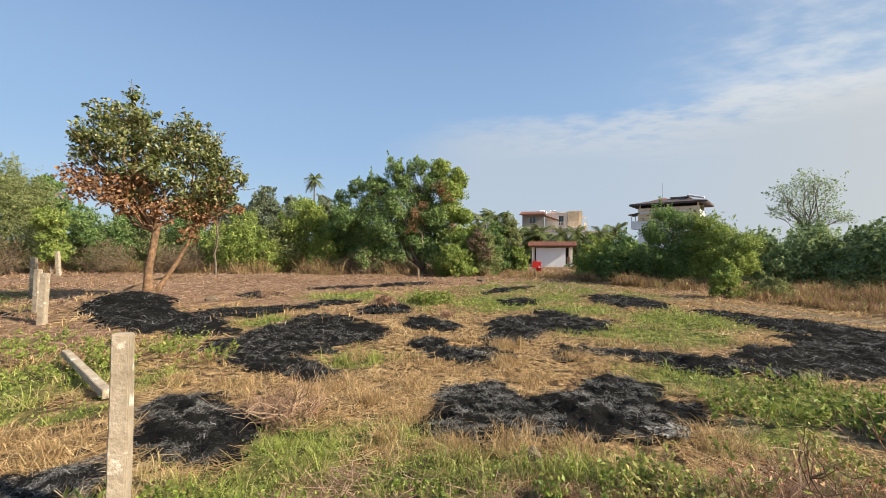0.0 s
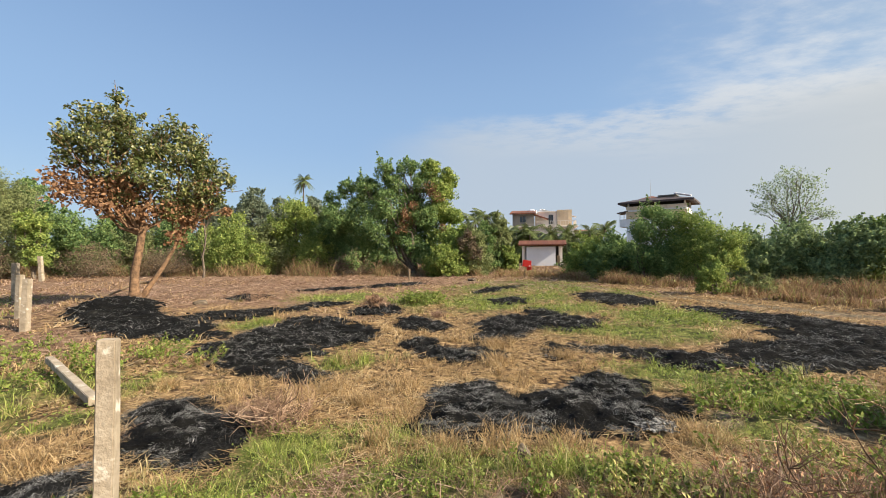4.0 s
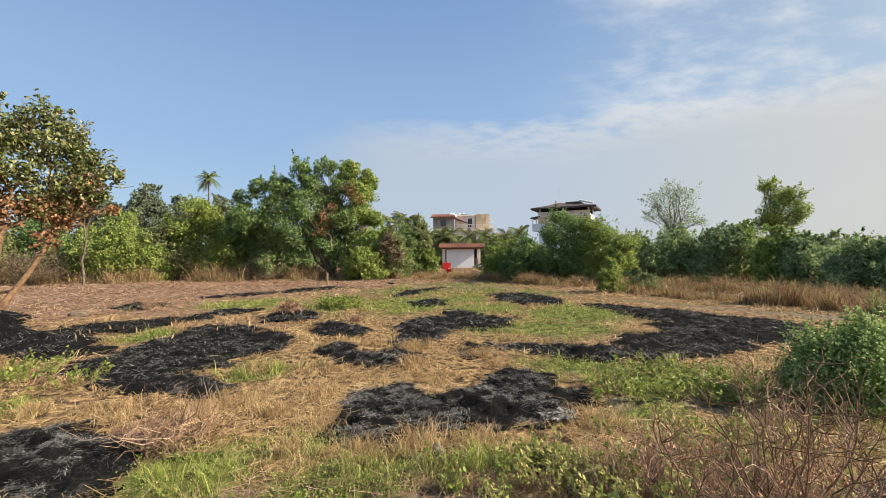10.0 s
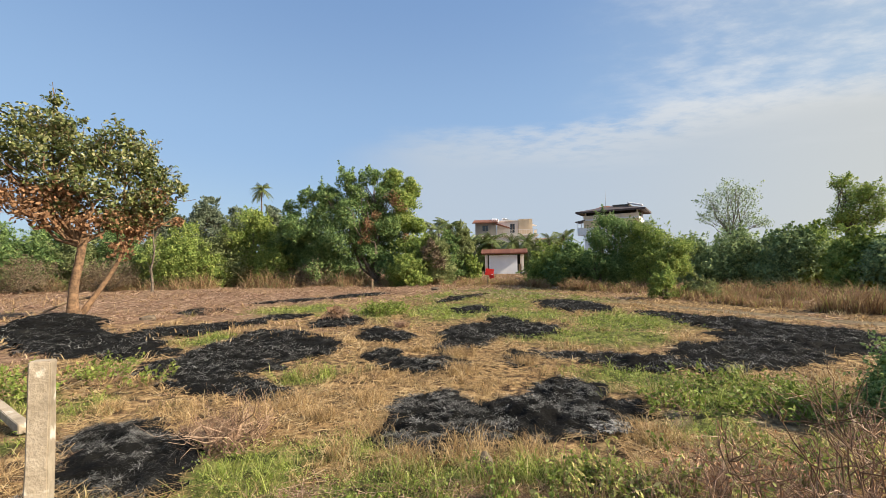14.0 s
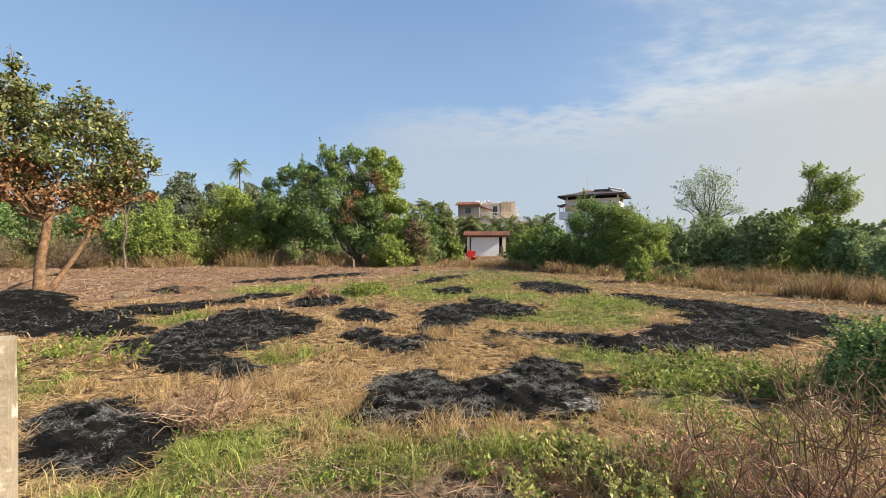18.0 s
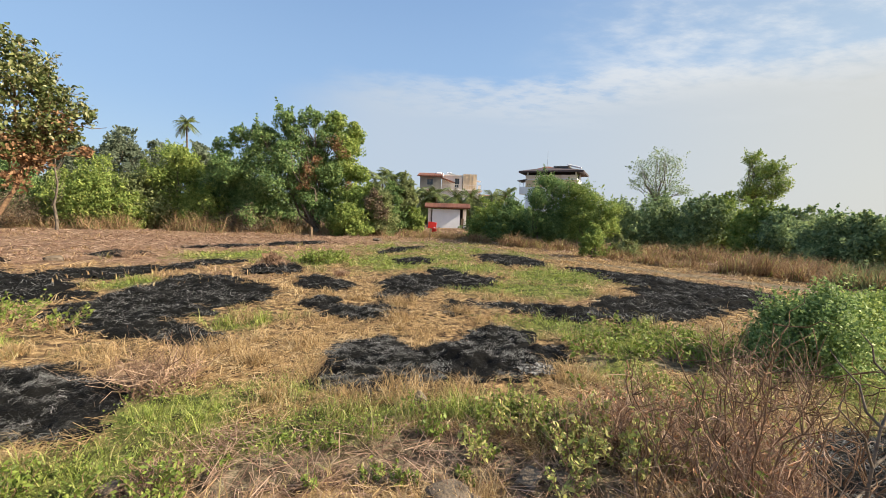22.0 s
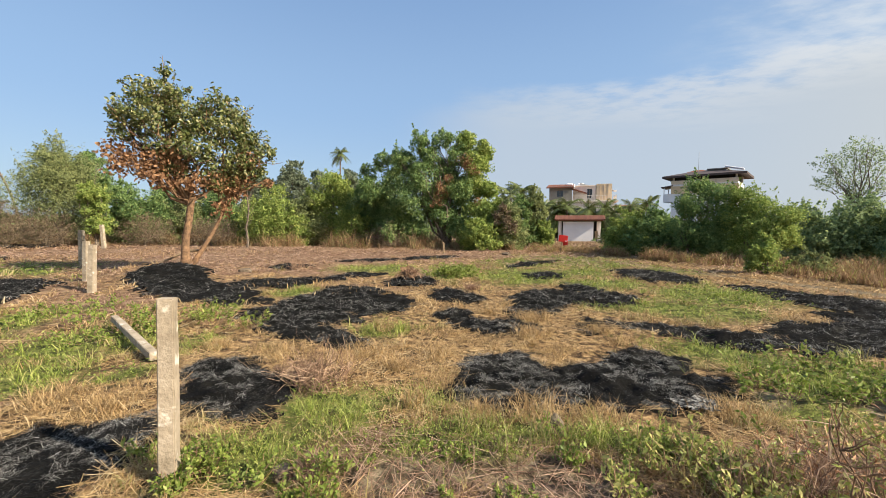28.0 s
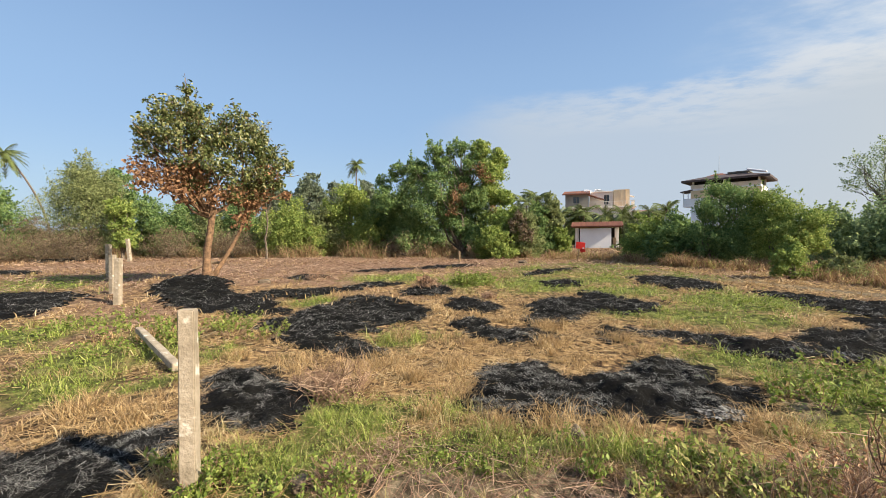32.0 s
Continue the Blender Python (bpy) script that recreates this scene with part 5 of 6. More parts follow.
# ---- buildings ----
def wall_with_holes(w, h, t, holes):
    """A wall from x 0 to w and z 0 to h, t thick, with square holes (x, z, w, h) cut through."""
    xs = sorted({0, w, *[v for a, _, c, _ in holes for v in (a, a + c)]})
    zs = sorted({0, h, *[v for _, b, _, d in holes for v in (b, b + d)]})
    bm = bmesh.new()
    grid = {}

    def vert(x, y, z):
        if (x, y, z) not in grid:
            grid[(x, y, z)] = bm.verts.new((x, y, z))
        return grid[(x, y, z)]

    full = {(i, k): not any(a < (xs[i] + xs[i + 1]) / 2 < a + c and b < (zs[k] + zs[k + 1]) / 2 < b + d for a, b, c, d in holes) for i in range(len(xs) - 1) for k in range(len(zs) - 1)}
    for (i, k), ok in full.items():
        if not ok:
            continue
        x0, x1, z0, z1 = xs[i], xs[i + 1], zs[k], zs[k + 1]
        bm.faces.new([vert(*p) for p in ((x0, 0, z0), (x1, 0, z0), (x1, 0, z1), (x0, 0, z1))])
        bm.faces.new([vert(*p) for p in ((x0, t, z0), (x0, t, z1), (x1, t, z1), (x1, t, z0))])
        for di, dk, q in ((-1, 0, ((x0, 0, z0), (x0, 0, z1), (x0, t, z1), (x0, t, z0))), (1, 0, ((x1, 0, z0), (x1, t, z0), (x1, t, z1), (x1, 0, z1))), (0, -1, ((x0, 0, z0), (x0, t, z0), (x1, t, z0), (x1, 0, z0))), (0, 1, ((x0, 0, z1), (x1, 0, z1), (x1, t, z1), (x0, t, z1)))):
            if not full.get((i + di, k + dk), False):
                bm.faces.new([vert(*p) for p in q])
    return bm


def moved(bm, m):
    bmesh.ops.transform(bm, matrix=m, verts=bm.verts[:])
    return bm


def block(parent, x, y, z, w, d, h, mat, front=(), side=()):
    """Four walls with windows in the front and in the right side."""
    t = 0.2
    for nm, ww, m, holes in (("wall", w, pose(x, y, z), front), ("wall", w, pose(x + w, y + d, z, 0, 0, 180), ()), ("wall", d - 2 * t, pose(x + w, y + t, z, 0, 0, 90), side), ("wall", d - 2 * t, pose(x, y + d - t, z, 0, 0, -90), ())):
        wl_ = part(nm, moved(wall_with_holes(ww, h, t, holes), m), M[mat], parent)
        for a, b, c, e in holes:
            win = part("window", moved(box(c, 0.05, e, c / 2 + a, 0.14, b), m), M["glass"], parent)
            part("frame", moved(box(c, 0.06, 0.07, c / 2 + a, 0.10, b + e - 0.07), m), M["timber"], win)
            part("frame", moved(box(0.07, 0.06, e - 0.14, a + c / 2, 0.10, b + 0.07), m), M["timber"], win)
            part("sill", moved(box(c + 0.2, 0.16, 0.08, a + c / 2, -0.04, b - 0.08), m), M[mat], win)


def hip_roof(w, d, h, eave, thick=0.18):
    """A hipped sheet with thickness over w by d."""
    bm = bmesh.new()
    r = max(0.2, w / 2 - d / 2 - 0 * eave)
    X, Y = w / 2 + eave, d / 2 + eave
    for dz in (0, thick):
        a = [bm.verts.new(p) for p in ((-X, -Y, dz), (X, -Y, dz), (X, Y, dz), (-X, Y, dz), (-r, 0, h + dz), (r, 0, h + dz))]
        for q in ((0, 1, 5, 4), (1, 2, 5), (2, 3, 4, 5), (3, 0, 4)):
            bm.faces.new([a[i] for i in (q if dz else q[::-1])])
    bm.verts.ensure_lookup_table()
    v = bm.verts
    for i in range(4):
        j = (i + 1) % 4
        bm.faces.new((v[i], v[j], v[6 + j], v[6 + i]))
    return bm


def railing(parent, x0, y0, x1, y1, z, h=0.9, n=8, mat="white_wall"):
    d = Vector((x1 - x0, y1 - y0, 0))
    a = math.degrees(math.atan2(d.y, d.x))
    r = part("railing", moved(box(d.length, 0.09, 0.09, d.length / 2, 0, h - 0.09), pose(x0, y0, z, 0, 0, a)), M[mat], parent)
    for k in range(n + 1):
        part("baluster", moved(box(0.07, 0.06, h - 0.09, d.length * k / n, 0, 0), pose(x0, y0, z, 0, 0, a)), M[mat], r)


def cream_house():
    x, y = at(-1.9, 90)
    t = thing("cream_house", x, y, 0, "cream plastered two-storey house with red tile roofs and roof terrace", "house", rz=-2)
    t.scale = (1.0, 1.0, 1.07)
    block(t, 0, 0, 0, 13.0, 9, 6.4, "cream_wall", [(5.2, 3.9, 1.4, 1.4), (8.2, 3.9, 1.4, 1.4), (1.2, 3.7, 1.6, 1.5), (10.6, 3.9, 1.2, 1.4)], [(2, 3.8, 1.4, 1.4)])
    part("terrace_slab", box(14.0, 9.6, 0.25, 6.8, 4.4, 6.4, 0.02), M["cream_wall"], t)
    block(t, 0.2, 1.2, 6.65, 4.6, 6, 2.9, "grey_wall", [(1.6, 0.9, 1.2, 1.3)])
    roof = part("roof", moved(box(5.6, 7.6, 0.16, 0, 0, 0), pose(2.4, 4.2, 9.75, 9, 0, 0)), M["tiles"], t, "red tiled lean-to roof")
    for k in range(14):
        part("ridge_tile", moved(box(0.18, 7.5, 0.07, -2.6 + k * 0.4, 0, 0.165), pose(2.4, 4.2, 9.75, 9, 0, 0)), M["tiles"], roof)
    part("fascia", moved(box(0.16, 7.7, 0.3, 2.85, 0, -0.1), pose(2.4, 4.2, 9.75, 9, 0, 0)), M["white_wall"], roof)
    block(t, 5.0, 3.4, 6.65, 4.6, 5, 3.0, "cream_wall", [(2.9, 0.6, 1.0, 1.9)])
    part("canopy", moved(box(3.4, 2.4, 0.14, 0, 0, 0), pose(6.2, 2.4, 8.6, 0, 18, 0)), M["tiles"], t, "small red tiled canopy")
    part("roof_slab", box(5.0, 5.4, 0.2, 7.3, 5.9, 9.65, 0.02), M["cream_wall"], t)
    block(t, 9.7, 2.0, 6.65, 3.0, 6.2, 3.3, "ochre_wall", [], [(1.2, 0.9, 1.2, 1.4)])
    part("awning", moved(box(1.2, 2.2, 0.1, 0, 0, 0), pose(13.1, 4.0, 8.7, 0, 14, 0)), M["white_wall"], t)
    for k in range(3):
        part("pilaster", box(0.12, 0.1, 3.3, 10.4 + k * 0.8, 1.94, 6.65), M["ochre_wall"], t)
    railing(t, 5.0, -0.2, 13.4, -0.2, 6.65, 1.0, 16, "cream_wall")
    railing(t, 13.4, -0.2, 13.4, 7, 6.65, 1.0, 10, "cream_wall")
    for u in (4.3, 6.6):
        part("water_tank", moved(box(1.3, 0.8, 0.5, u, 6, 10.05, 0.15), pose(0, 0, 0)), M["white_wall"], t, "white roof water tank")
    part("water_tank", moved(box(2.2, 0.6, 0.3, 0, 0, 0, 0.1), pose(7.4, 5.6, 10.0, 0, 14, 0)), M["metal"], t, "tilted solar water heater")
    part("annexe", box(4.5, 5, 5.7, 15.2, 5, 0, 0.03), M["cream_wall"], t)
    part("annexe_roof", moved(box(5.2, 5.6, 0.14, 0, 0, 0), pose(15.2, 5, 5.75, 5, 0, 0)), M["tiles"], t)


def terrace_house():
    x, y = at(12.8, 76)
    t = thing("terrace_house", x, y, 0, "white plastered house with wide brown sheet roof over the terrace", "house", rz=-26)
    t.scale = (0.76, 0.8, 1.08)
    block(t, 0, 0, 0, 11.5, 8.5, 7.9, "white_wall", [(2.0, 5.3, 1.4, 1.4), (5.0, 5.3, 1.6, 1.4), (8.2, 5.3, 1.4, 1.4)], [(1.5, 5.3, 1.4, 1.4), (4.5, 5.3, 1.4, 1.4)])
    part("band", box(11.7, 0.12, 1.1, 5.75, -0.07, 6.5), M["ochre_wall"], t, "ochre plaster band below the roof")
    part("parapet", box(11.7, 0.2, 0.5, 5.75, -0.12, 7.9), M["cream_wall"], t)
    for px_, py_ in ((0.3, 0.1), (5.7, 0.1), (11.2, 0.1), (0.3, 8.2), (11.2, 8.2)):
        part("column", box(0.3, 0.3, 1.2, px_, py_, 7.9, 0.02), M["white_wall"], t)
    # added block, coloured near black as the shade beneath the overhang
    part("screen", box(10.6, 7.6, 1.0, 5.75, 4.25, 7.9), M["dark"], t, "dark block for the shade under the roof")
    part("roof", moved(hip_roof(11.5, 8.5, 1.0, 1.5, 0.28), pose(5.75, 4.2, 8.75)), M["dark_roof"], t, "wide brown hipped sheet roof")
    part("ridge_roof", moved(hip_roof(4.0, 3.0, 0.5, 0.3, 0.1), pose(4.0, 4.2, 9.55)), M["tiles"], t, "red tiled ridge piece")
    block(t, 6.0, 2.5, 8.0, 3.2, 3.5, 1.9, "grey_wall")
    part("tank_slab", box(3.6, 3.9, 0.15, 7.6, 4.2, 9.9, 0.02), M["grey_wall"], t)
    part("solar_heater", moved(box(3.2, 1.0, 0.25, 0, 0, 0, 0.08), pose(10.6, 1.6, 9.75, 0, 10, 0)), M["white_wall"], t, "pale roof water heater")
    part("mast", np_mesh("mast", *tube([(4.2, 3, 9.6), (4.2, 3, 12.6)], [0.05, 0.03], 5)), M["metal"], t)
    part("balcony", box(1.6, 3.6, 0.2, -0.8, 1.9, 5.3, 0.02), M["white_wall"], t)
    part("balcony_wall", box(0.12, 3.6, 1.0, -1.54, 1.9, 5.5), M["white_wall"], t)
    part("balcony_wall", box(1.48, 0.12, 1.0, -0.74, 0.16, 5.5), M["white_wall"], t)
    part("balcony_roof", moved(box(2.3, 4.2, 0.14, 0, 0, 0), pose(-0.9, 1.9, 7.55, 0, -6, 0)), M["dark_roof"], t)
    part("balcony_post", box(0.12, 0.12, 1.05, -1.5, 0.2, 6.5), M["white_wall"], t)
    part("balcony_post", box(0.12, 0.12, 1.05, -1.5, 3.6, 6.5), M["white_wall"], t)


def shed():
    x, y = at(-0.9, 49)
    t = thing("tiled_shed", x, y, 0, "small open shed with red tile roof and white end wall", "shed", rz=-2)
    part("end_wall", box(3.3, 0.2, 2.25, 2.5, 0.2, -0.02), M["white_wall"], t, "white plastered wall")
    part("plinth", box(5.0, 3.2, 0.35, 2.7, 1.9, -0.1), M["grey_wall"], t)
    for u in (0.5, 4.75):
        for d in (0.2, 3.2):
            part("pillar", box(0.28, 0.28, 2.3, u, d, 0, 0.015), M["cream_wall"], t)
    # back wall in near black, so the shed's inner shade is in its colour
    part("back_wall", box(4.5, 0.2, 2.3, 2.7, 3.4, 0), M["dark"], t)
    part("counter", box(0.5, 2.4, 0.9, 4.6, 1.7, 0.25), M["timber"], t)
    roof = part("roof", moved(box(5.4, 2.3, 0.09, 0, 0, 0), pose(2.62, 0.75, 2.62, 13, 0, 0)), M["tiles"], t, "red tiled sloping roof")
    part("back_slope", moved(box(5.4, 2.3, 0.09, 0, 0, 0), pose(2.62, 2.96, 2.62, -13, 0, 0)), M["tiles"], t)
    for k in range(22):
        part("ridge_tile", moved(box(0.14, 2.3, 0.05, -2.6 + k * 0.25, 0, 0.092), pose(2.62, 0.75, 2.62, 13, 0, 0)), M["tiles"], roof)


def red_sign():
    x, y = 0.0, 25.8
    t = thing("red_sign", x, y, h_at(x, y) - 0.03, "red painted board on a leaning dark post", "sign", rz=-8)
    part("post", np_mesh("post", *tube([(-0.10, 0, 0), (-0.06, 0, 0.5), (0.0, 0, 1.05)], [0.035, 0.03, 0.028], 8)), M["timber"], t, "dark wooden post")
    part("board", moved(box(0.52, 0.03, 0.40, 0, 0, 0, 0.012), pose(0.04, -0.045, 0.72, 0, 7, 6)), M["red"], t, "bright red board")
    part("back_board", moved(box(0.36, 0.03, 0.34, 0, 0, 0, 0.008), pose(0.20, 0.05, 0.52, 0, -12, -30)), M["red"], t)
    part("label", moved(box(0.09, 0.012, 0.06, 0.18, -0.024, 0.04), pose(0.04, -0.045, 0.72, 0, 7, 6)), M["white_wall"], t, "small white plate")


def stake(x, y, h, w, label):
    t = thing("wooden_stake", x, y, h_at(x, y) - 0.04, label, "stake", rz=20)
    bm = box(w, w, h, 0, 0, 0, w * 0.12)
    for v in bm.verts:
        if v.co.z > h * 0.9:
            v.co.z -= 0.03 * (v.co.x / w + 0.5)
    part("shaft", bm, M["timber"], t)


cream_house()
terrace_house()
shed()
red_sign()
stake(-6.58, 22.8, 0.72, 0.10, "weathered wooden stake standing at the field edge")


# ---- near weeds, brambles and twigs ----
def patch_points(n, cx, cy, rx, ry):
    a, r = RNG.uniform(0, 2 * math.pi, n), np.sqrt(RNG.random(n))
    return cx + rx * r * np.cos(a), cy + ry * r * np.sin(a)


def weed(x, y, h, leaf, n, size, label, w=None):
    """A leafy plant: thin stems with leaves along them."""
    t = thing("weed_plant", x, y, h_at(x, y) - 0.01, label, "weed", "weeds in the field")
    w = w or h * 0.8
    stems, lv = [], []
    for k in range(max(4, n // 11)):
        a, q = RNG.uniform(0, 6.28), RNG.random() ** 0.5
        tip = np.array([w * q * math.cos(a), w * q * math.sin(a), h * RNG.uniform(0.55, 1.1)])
        line = wander((tip[0] * 0.25, tip[1] * 0.25, 0), tip, 5, 0.06)
        stems.append(tube(line, np.linspace(0.004, 0.0015, 5), 4))
        s = RNG.uniform(0.3, 1.0, 14)[:, None]
        i = np.clip((s[:, 0] * 4).astype(int), 0, 3)
        lv.append(line[i] + (line[i + 1] - line[i]) * (s * 4 - i[:, None]).clip(0, 1) + RNG.normal(size=(14, 3)) * size * 0.5)
    for s in stems:
        part("stem", np_mesh("stem", *s), M["twig"], t)
    part("foliage", np_mesh("foliage", *leaves(np.concatenate(lv), size * 0.8, up=0.7, long=2.2)), M[leaf], t)


for k in range(16):
    x, y = patch_points(1, -1.75, 2.0, 0.95, 0.28)
    weed(float(x[0]), float(y[0]), RNG.uniform(0.12, 0.24), "weed", 130, 0.022, "bright green broad-leaved weed beside a concrete post")
for k in range(10):
    x, y = patch_points(1, 0.25, 2.95, 0.8, 0.3)
    weed(float(x[0]), float(y[0]), RNG.uniform(0.10, 0.26), "weed", 110, 0.022, "green leafy weed among dry stalks")
for k in range(15):
    x, y = patch_points(1, 1.05, 2.55, 0.7, 0.55)
    weed(float(x[0]), float(y[0]), RNG.uniform(0.15, 0.38), "pale_weed", 100, 0.024, "yellowing broad-leaved weed in front of a burnt patch")
for k in range(12):
    x, y = patch_points(1, -0.5, 2.5, 1.0, 0.3)
    weed(float(x[0]), float(y[0]), RNG.uniform(0.06, 0.16), "weed", 60, 0.02, "small green weed on littered soil")
for k in range(16):
    x, y = patch_points(1, 1.85, 2.55, 0.8, 0.6)
    weed(float(x[0]), float(y[0]), RNG.uniform(0.15, 0.36), "weed" if k % 2 else "pale_weed", 60, 0.028, "green weed growing through dry brambles")
for k in range(16):
    x, y = patch_points(1, -6.6, 5.0, 2.2, 1.3)
    weed(float(x[0]), float(y[0]), RNG.uniform(0.18, 0.38), "weed", 160, 0.032, "low green weed clump on the field", w=0.5)
for k in range(14):
    x, y = patch_points(1, -3.3, 12.7, 0.95, 0.6)
    weed(float(x[0]), float(y[0]), RNG.uniform(0.25, 0.45), "weed", 150, 0.045, "green weed clump behind burnt straw", w=0.5)
for k in range(18):
    x, y = patch_points(1, 3.2, 4.9, 1.5, 0.7)
    weed(float(x[0]), float(y[0]), RNG.uniform(0.15, 0.3), "weed", 130, 0.032, "green weed clump beside a burnt patch", w=0.4)

for k in range(14):
    x, y = patch_points(1, 2.3, 3.4, 0.8, 0.5)
    weed(float(x[0]), float(y[0]), RNG.uniform(0.15, 0.34), "weed" if k % 2 else "pale_weed", 70, 0.03, "green weed growing behind dry brambles", w=0.35)

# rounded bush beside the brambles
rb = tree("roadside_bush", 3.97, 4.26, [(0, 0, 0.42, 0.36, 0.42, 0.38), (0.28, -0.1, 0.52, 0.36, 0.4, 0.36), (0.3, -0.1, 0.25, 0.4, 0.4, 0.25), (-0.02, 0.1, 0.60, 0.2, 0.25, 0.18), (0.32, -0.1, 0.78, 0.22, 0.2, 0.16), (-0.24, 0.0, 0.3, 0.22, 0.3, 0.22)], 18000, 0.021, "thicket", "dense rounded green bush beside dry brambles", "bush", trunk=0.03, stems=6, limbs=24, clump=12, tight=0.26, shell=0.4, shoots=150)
# sun on the right-hand lobes is put in as a yellower leaf colour
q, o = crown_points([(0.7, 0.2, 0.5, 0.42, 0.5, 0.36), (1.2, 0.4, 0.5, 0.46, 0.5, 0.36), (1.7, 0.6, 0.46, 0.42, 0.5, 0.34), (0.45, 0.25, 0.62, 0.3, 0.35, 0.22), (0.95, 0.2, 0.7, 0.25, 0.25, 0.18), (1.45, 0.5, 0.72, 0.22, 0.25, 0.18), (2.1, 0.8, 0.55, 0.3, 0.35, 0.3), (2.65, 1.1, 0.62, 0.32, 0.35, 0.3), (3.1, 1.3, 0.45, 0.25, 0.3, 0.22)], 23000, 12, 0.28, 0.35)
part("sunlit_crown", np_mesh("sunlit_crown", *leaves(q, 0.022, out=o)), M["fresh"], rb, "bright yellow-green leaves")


def bramble(x, y, w, h, n, label, thick=0.008):
    """A tangle of dry crooked stems with side twigs."""
    t = thing("dry_bramble", x, y, h_at(x, y) - 0.02, label, "bramble", "dry brambles")
    out = []
    for k in range(n):
        a, q = RNG.uniform(0, 6.28), RNG.random() ** 0.5
        foot = np.array([w * 0.8 * q * math.cos(a), w * 0.8 * q * math.sin(a), 0])
        b = RNG.uniform(0, 6.28)
        tip = foot + [w * 0.42 * math.cos(b), w * 0.42 * math.sin(b), h * RNG.uniform(0.35, 1.15)]
        line = wander(foot, tip, 7, 0.08)
        r = thick * RNG.uniform(0.4, 1.0)
        out = [tube(line, np.linspace(r, r * 0.35, 7), 4)]
        for _ in range(3):
            i = RNG.integers(1, 6)
            out.append(tube(wander(line[i], line[i] + RNG.normal(size=3) * [0.16, 0.16, 0.12] + [0, 0, 0.08], 4, 0.1), np.linspace(r * 0.5, r * 0.2, 4), 3 + 1))
        part("stem", np_mesh("stem", *joined(out)), M["twig"], t)


for x, y, w, h, n in ((-2.3, 3.5, 0.36, 0.34, 80), (-9.0, 12.6, 0.6, 0.45, 50), (1.75, 2.05, 0.45, 0.62, 26), (2.15, 2.4, 0.45, 0.7, 24), (2.6, 3.1, 0.5, 0.6, 20), (1.5, 2.6, 0.4, 0.5, 16), (1.75, 1.6, 0.4, 0.5, 16), (2.75, 1.6, 0.4, 0.3, 16), (3.1, 3.6, 0.5, 0.5, 28)):
    bramble(x, y, w, h, n, "tangled dry brown bramble stems beside burnt ground")


def bare_shrub(x, y, h, lean, label):
    """A leafless shrub: forked crooked stems with side twigs."""
    t = thing("bare_shrub", x, y, h_at(x, y) - 0.02, label, "shrub", "leafless shrubs")
    for k in range(3):
        a = RNG.uniform(0, 6.28)
        tip = np.array([lean[0] * h + 0.22 * h * math.cos(a), lean[1] * h + 0.22 * h * math.sin(a), h * RNG.uniform(0.7, 1.05)])
        line = wander((0.02 * math.cos(a), 0.02 * math.sin(a), 0), tip, 9, 0.028)
        part("stem", np_mesh("stem", *tube(line, np.linspace(0.0068, 0.002, 9), 6)), M["bark"], t, soft=True)
        for j in range(6):
            i = int(RNG.integers(3, 9))
            d = RNG.normal(size=3) * [0.13, 0.13, 0.05] + [0, 0, 0.12]
            part("twig", np_mesh("twig", *tube(wander(line[i], line[i] + d * h, 5, 0.045), np.linspace(0.0038, 0.0013, 5), 5)), M["bark"], t, soft=True)


for x, y, h, lean in ((1.75, 2.05, 1.1, (0.05, 0.05)), (1.9, 2.35, 1.15, (0.0, 0.1)), (2.0, 2.3, 1.1, (0.1, 0.0)), (1.62, 1.95, 1.0, (-0.12, 0.1)), (1.2, 2.1, 0.6, (0.3, 0.1)), (1.42, 2.2, 0.9, (-0.1, 0.0)), (2.1, 1.75, 1.0, (0.0, 0.1)), (2.35, 2.05, 0.8, (0.15, -0.1)), (2.3, 2.75, 0.9, (0.0, 0.05))):
    bare_shrub(x, y, h, lean, "bare red-brown shrub with forked thin stems among dead grass")

tb = thing("bare_branch", 2.02, 1.72, 0.0, "long bare dark branch arching over burnt ground", "branch")
bl = np.array([(0.03, 0, 0), (-0.02, -0.02, 0.30), (-0.03, -0.04, 0.52), (0.0, -0.03, 0.70), (0.10, 0.0, 0.87), (0.24, 0.04, 1.04), (0.36, 0.08, 1.13)])
part("stem", np_mesh("stem", *tube(bl, np.linspace(0.009, 0.003, 7), 6)), M["bark_grey"], tb, soft=True)
for i, d in ((1, (-0.25, 0.1, 0.30)), (2, (-0.22, -0.05, 0.34)), (3, (0.25, 0.0, 0.06)), (4, (-0.10, 0.1, 0.22)), (2, (0.22, 0.05, 0.10)), (3, (-0.12, 0.15, 0.3)), (5, (0.10, -0.12, 0.05))):
    part("twig", np_mesh("twig", *tube(wander(bl[i], bl[i] + d, 5, 0.06), np.linspace(0.007, 0.002, 5), 5)), M["bark_grey"], tb, soft=True)
sticks = thing("burnt_sticks", 2.7, 1.75, 0.02, "heap of scorched sticks on white ash", "sticks")
for k in range(24):
    a = RNG.uniform(0, 6.28)
    p = np.array([RNG.normal() * 0.35, RNG.normal() * 0.22, 0.05 + RNG.random() * 0.12])
    d = np.array([math.cos(a), math.sin(a), RNG.uniform(-0.1, 0.5)]) * RNG.uniform(0.15, 0.4)
    part("stick", np_mesh("stick", *tube(wander(p - d * 0.5, p + d, 5, 0.05), np.linspace(0.007, 0.003, 5), 5)), M["bark_grey"], sticks, soft=True)

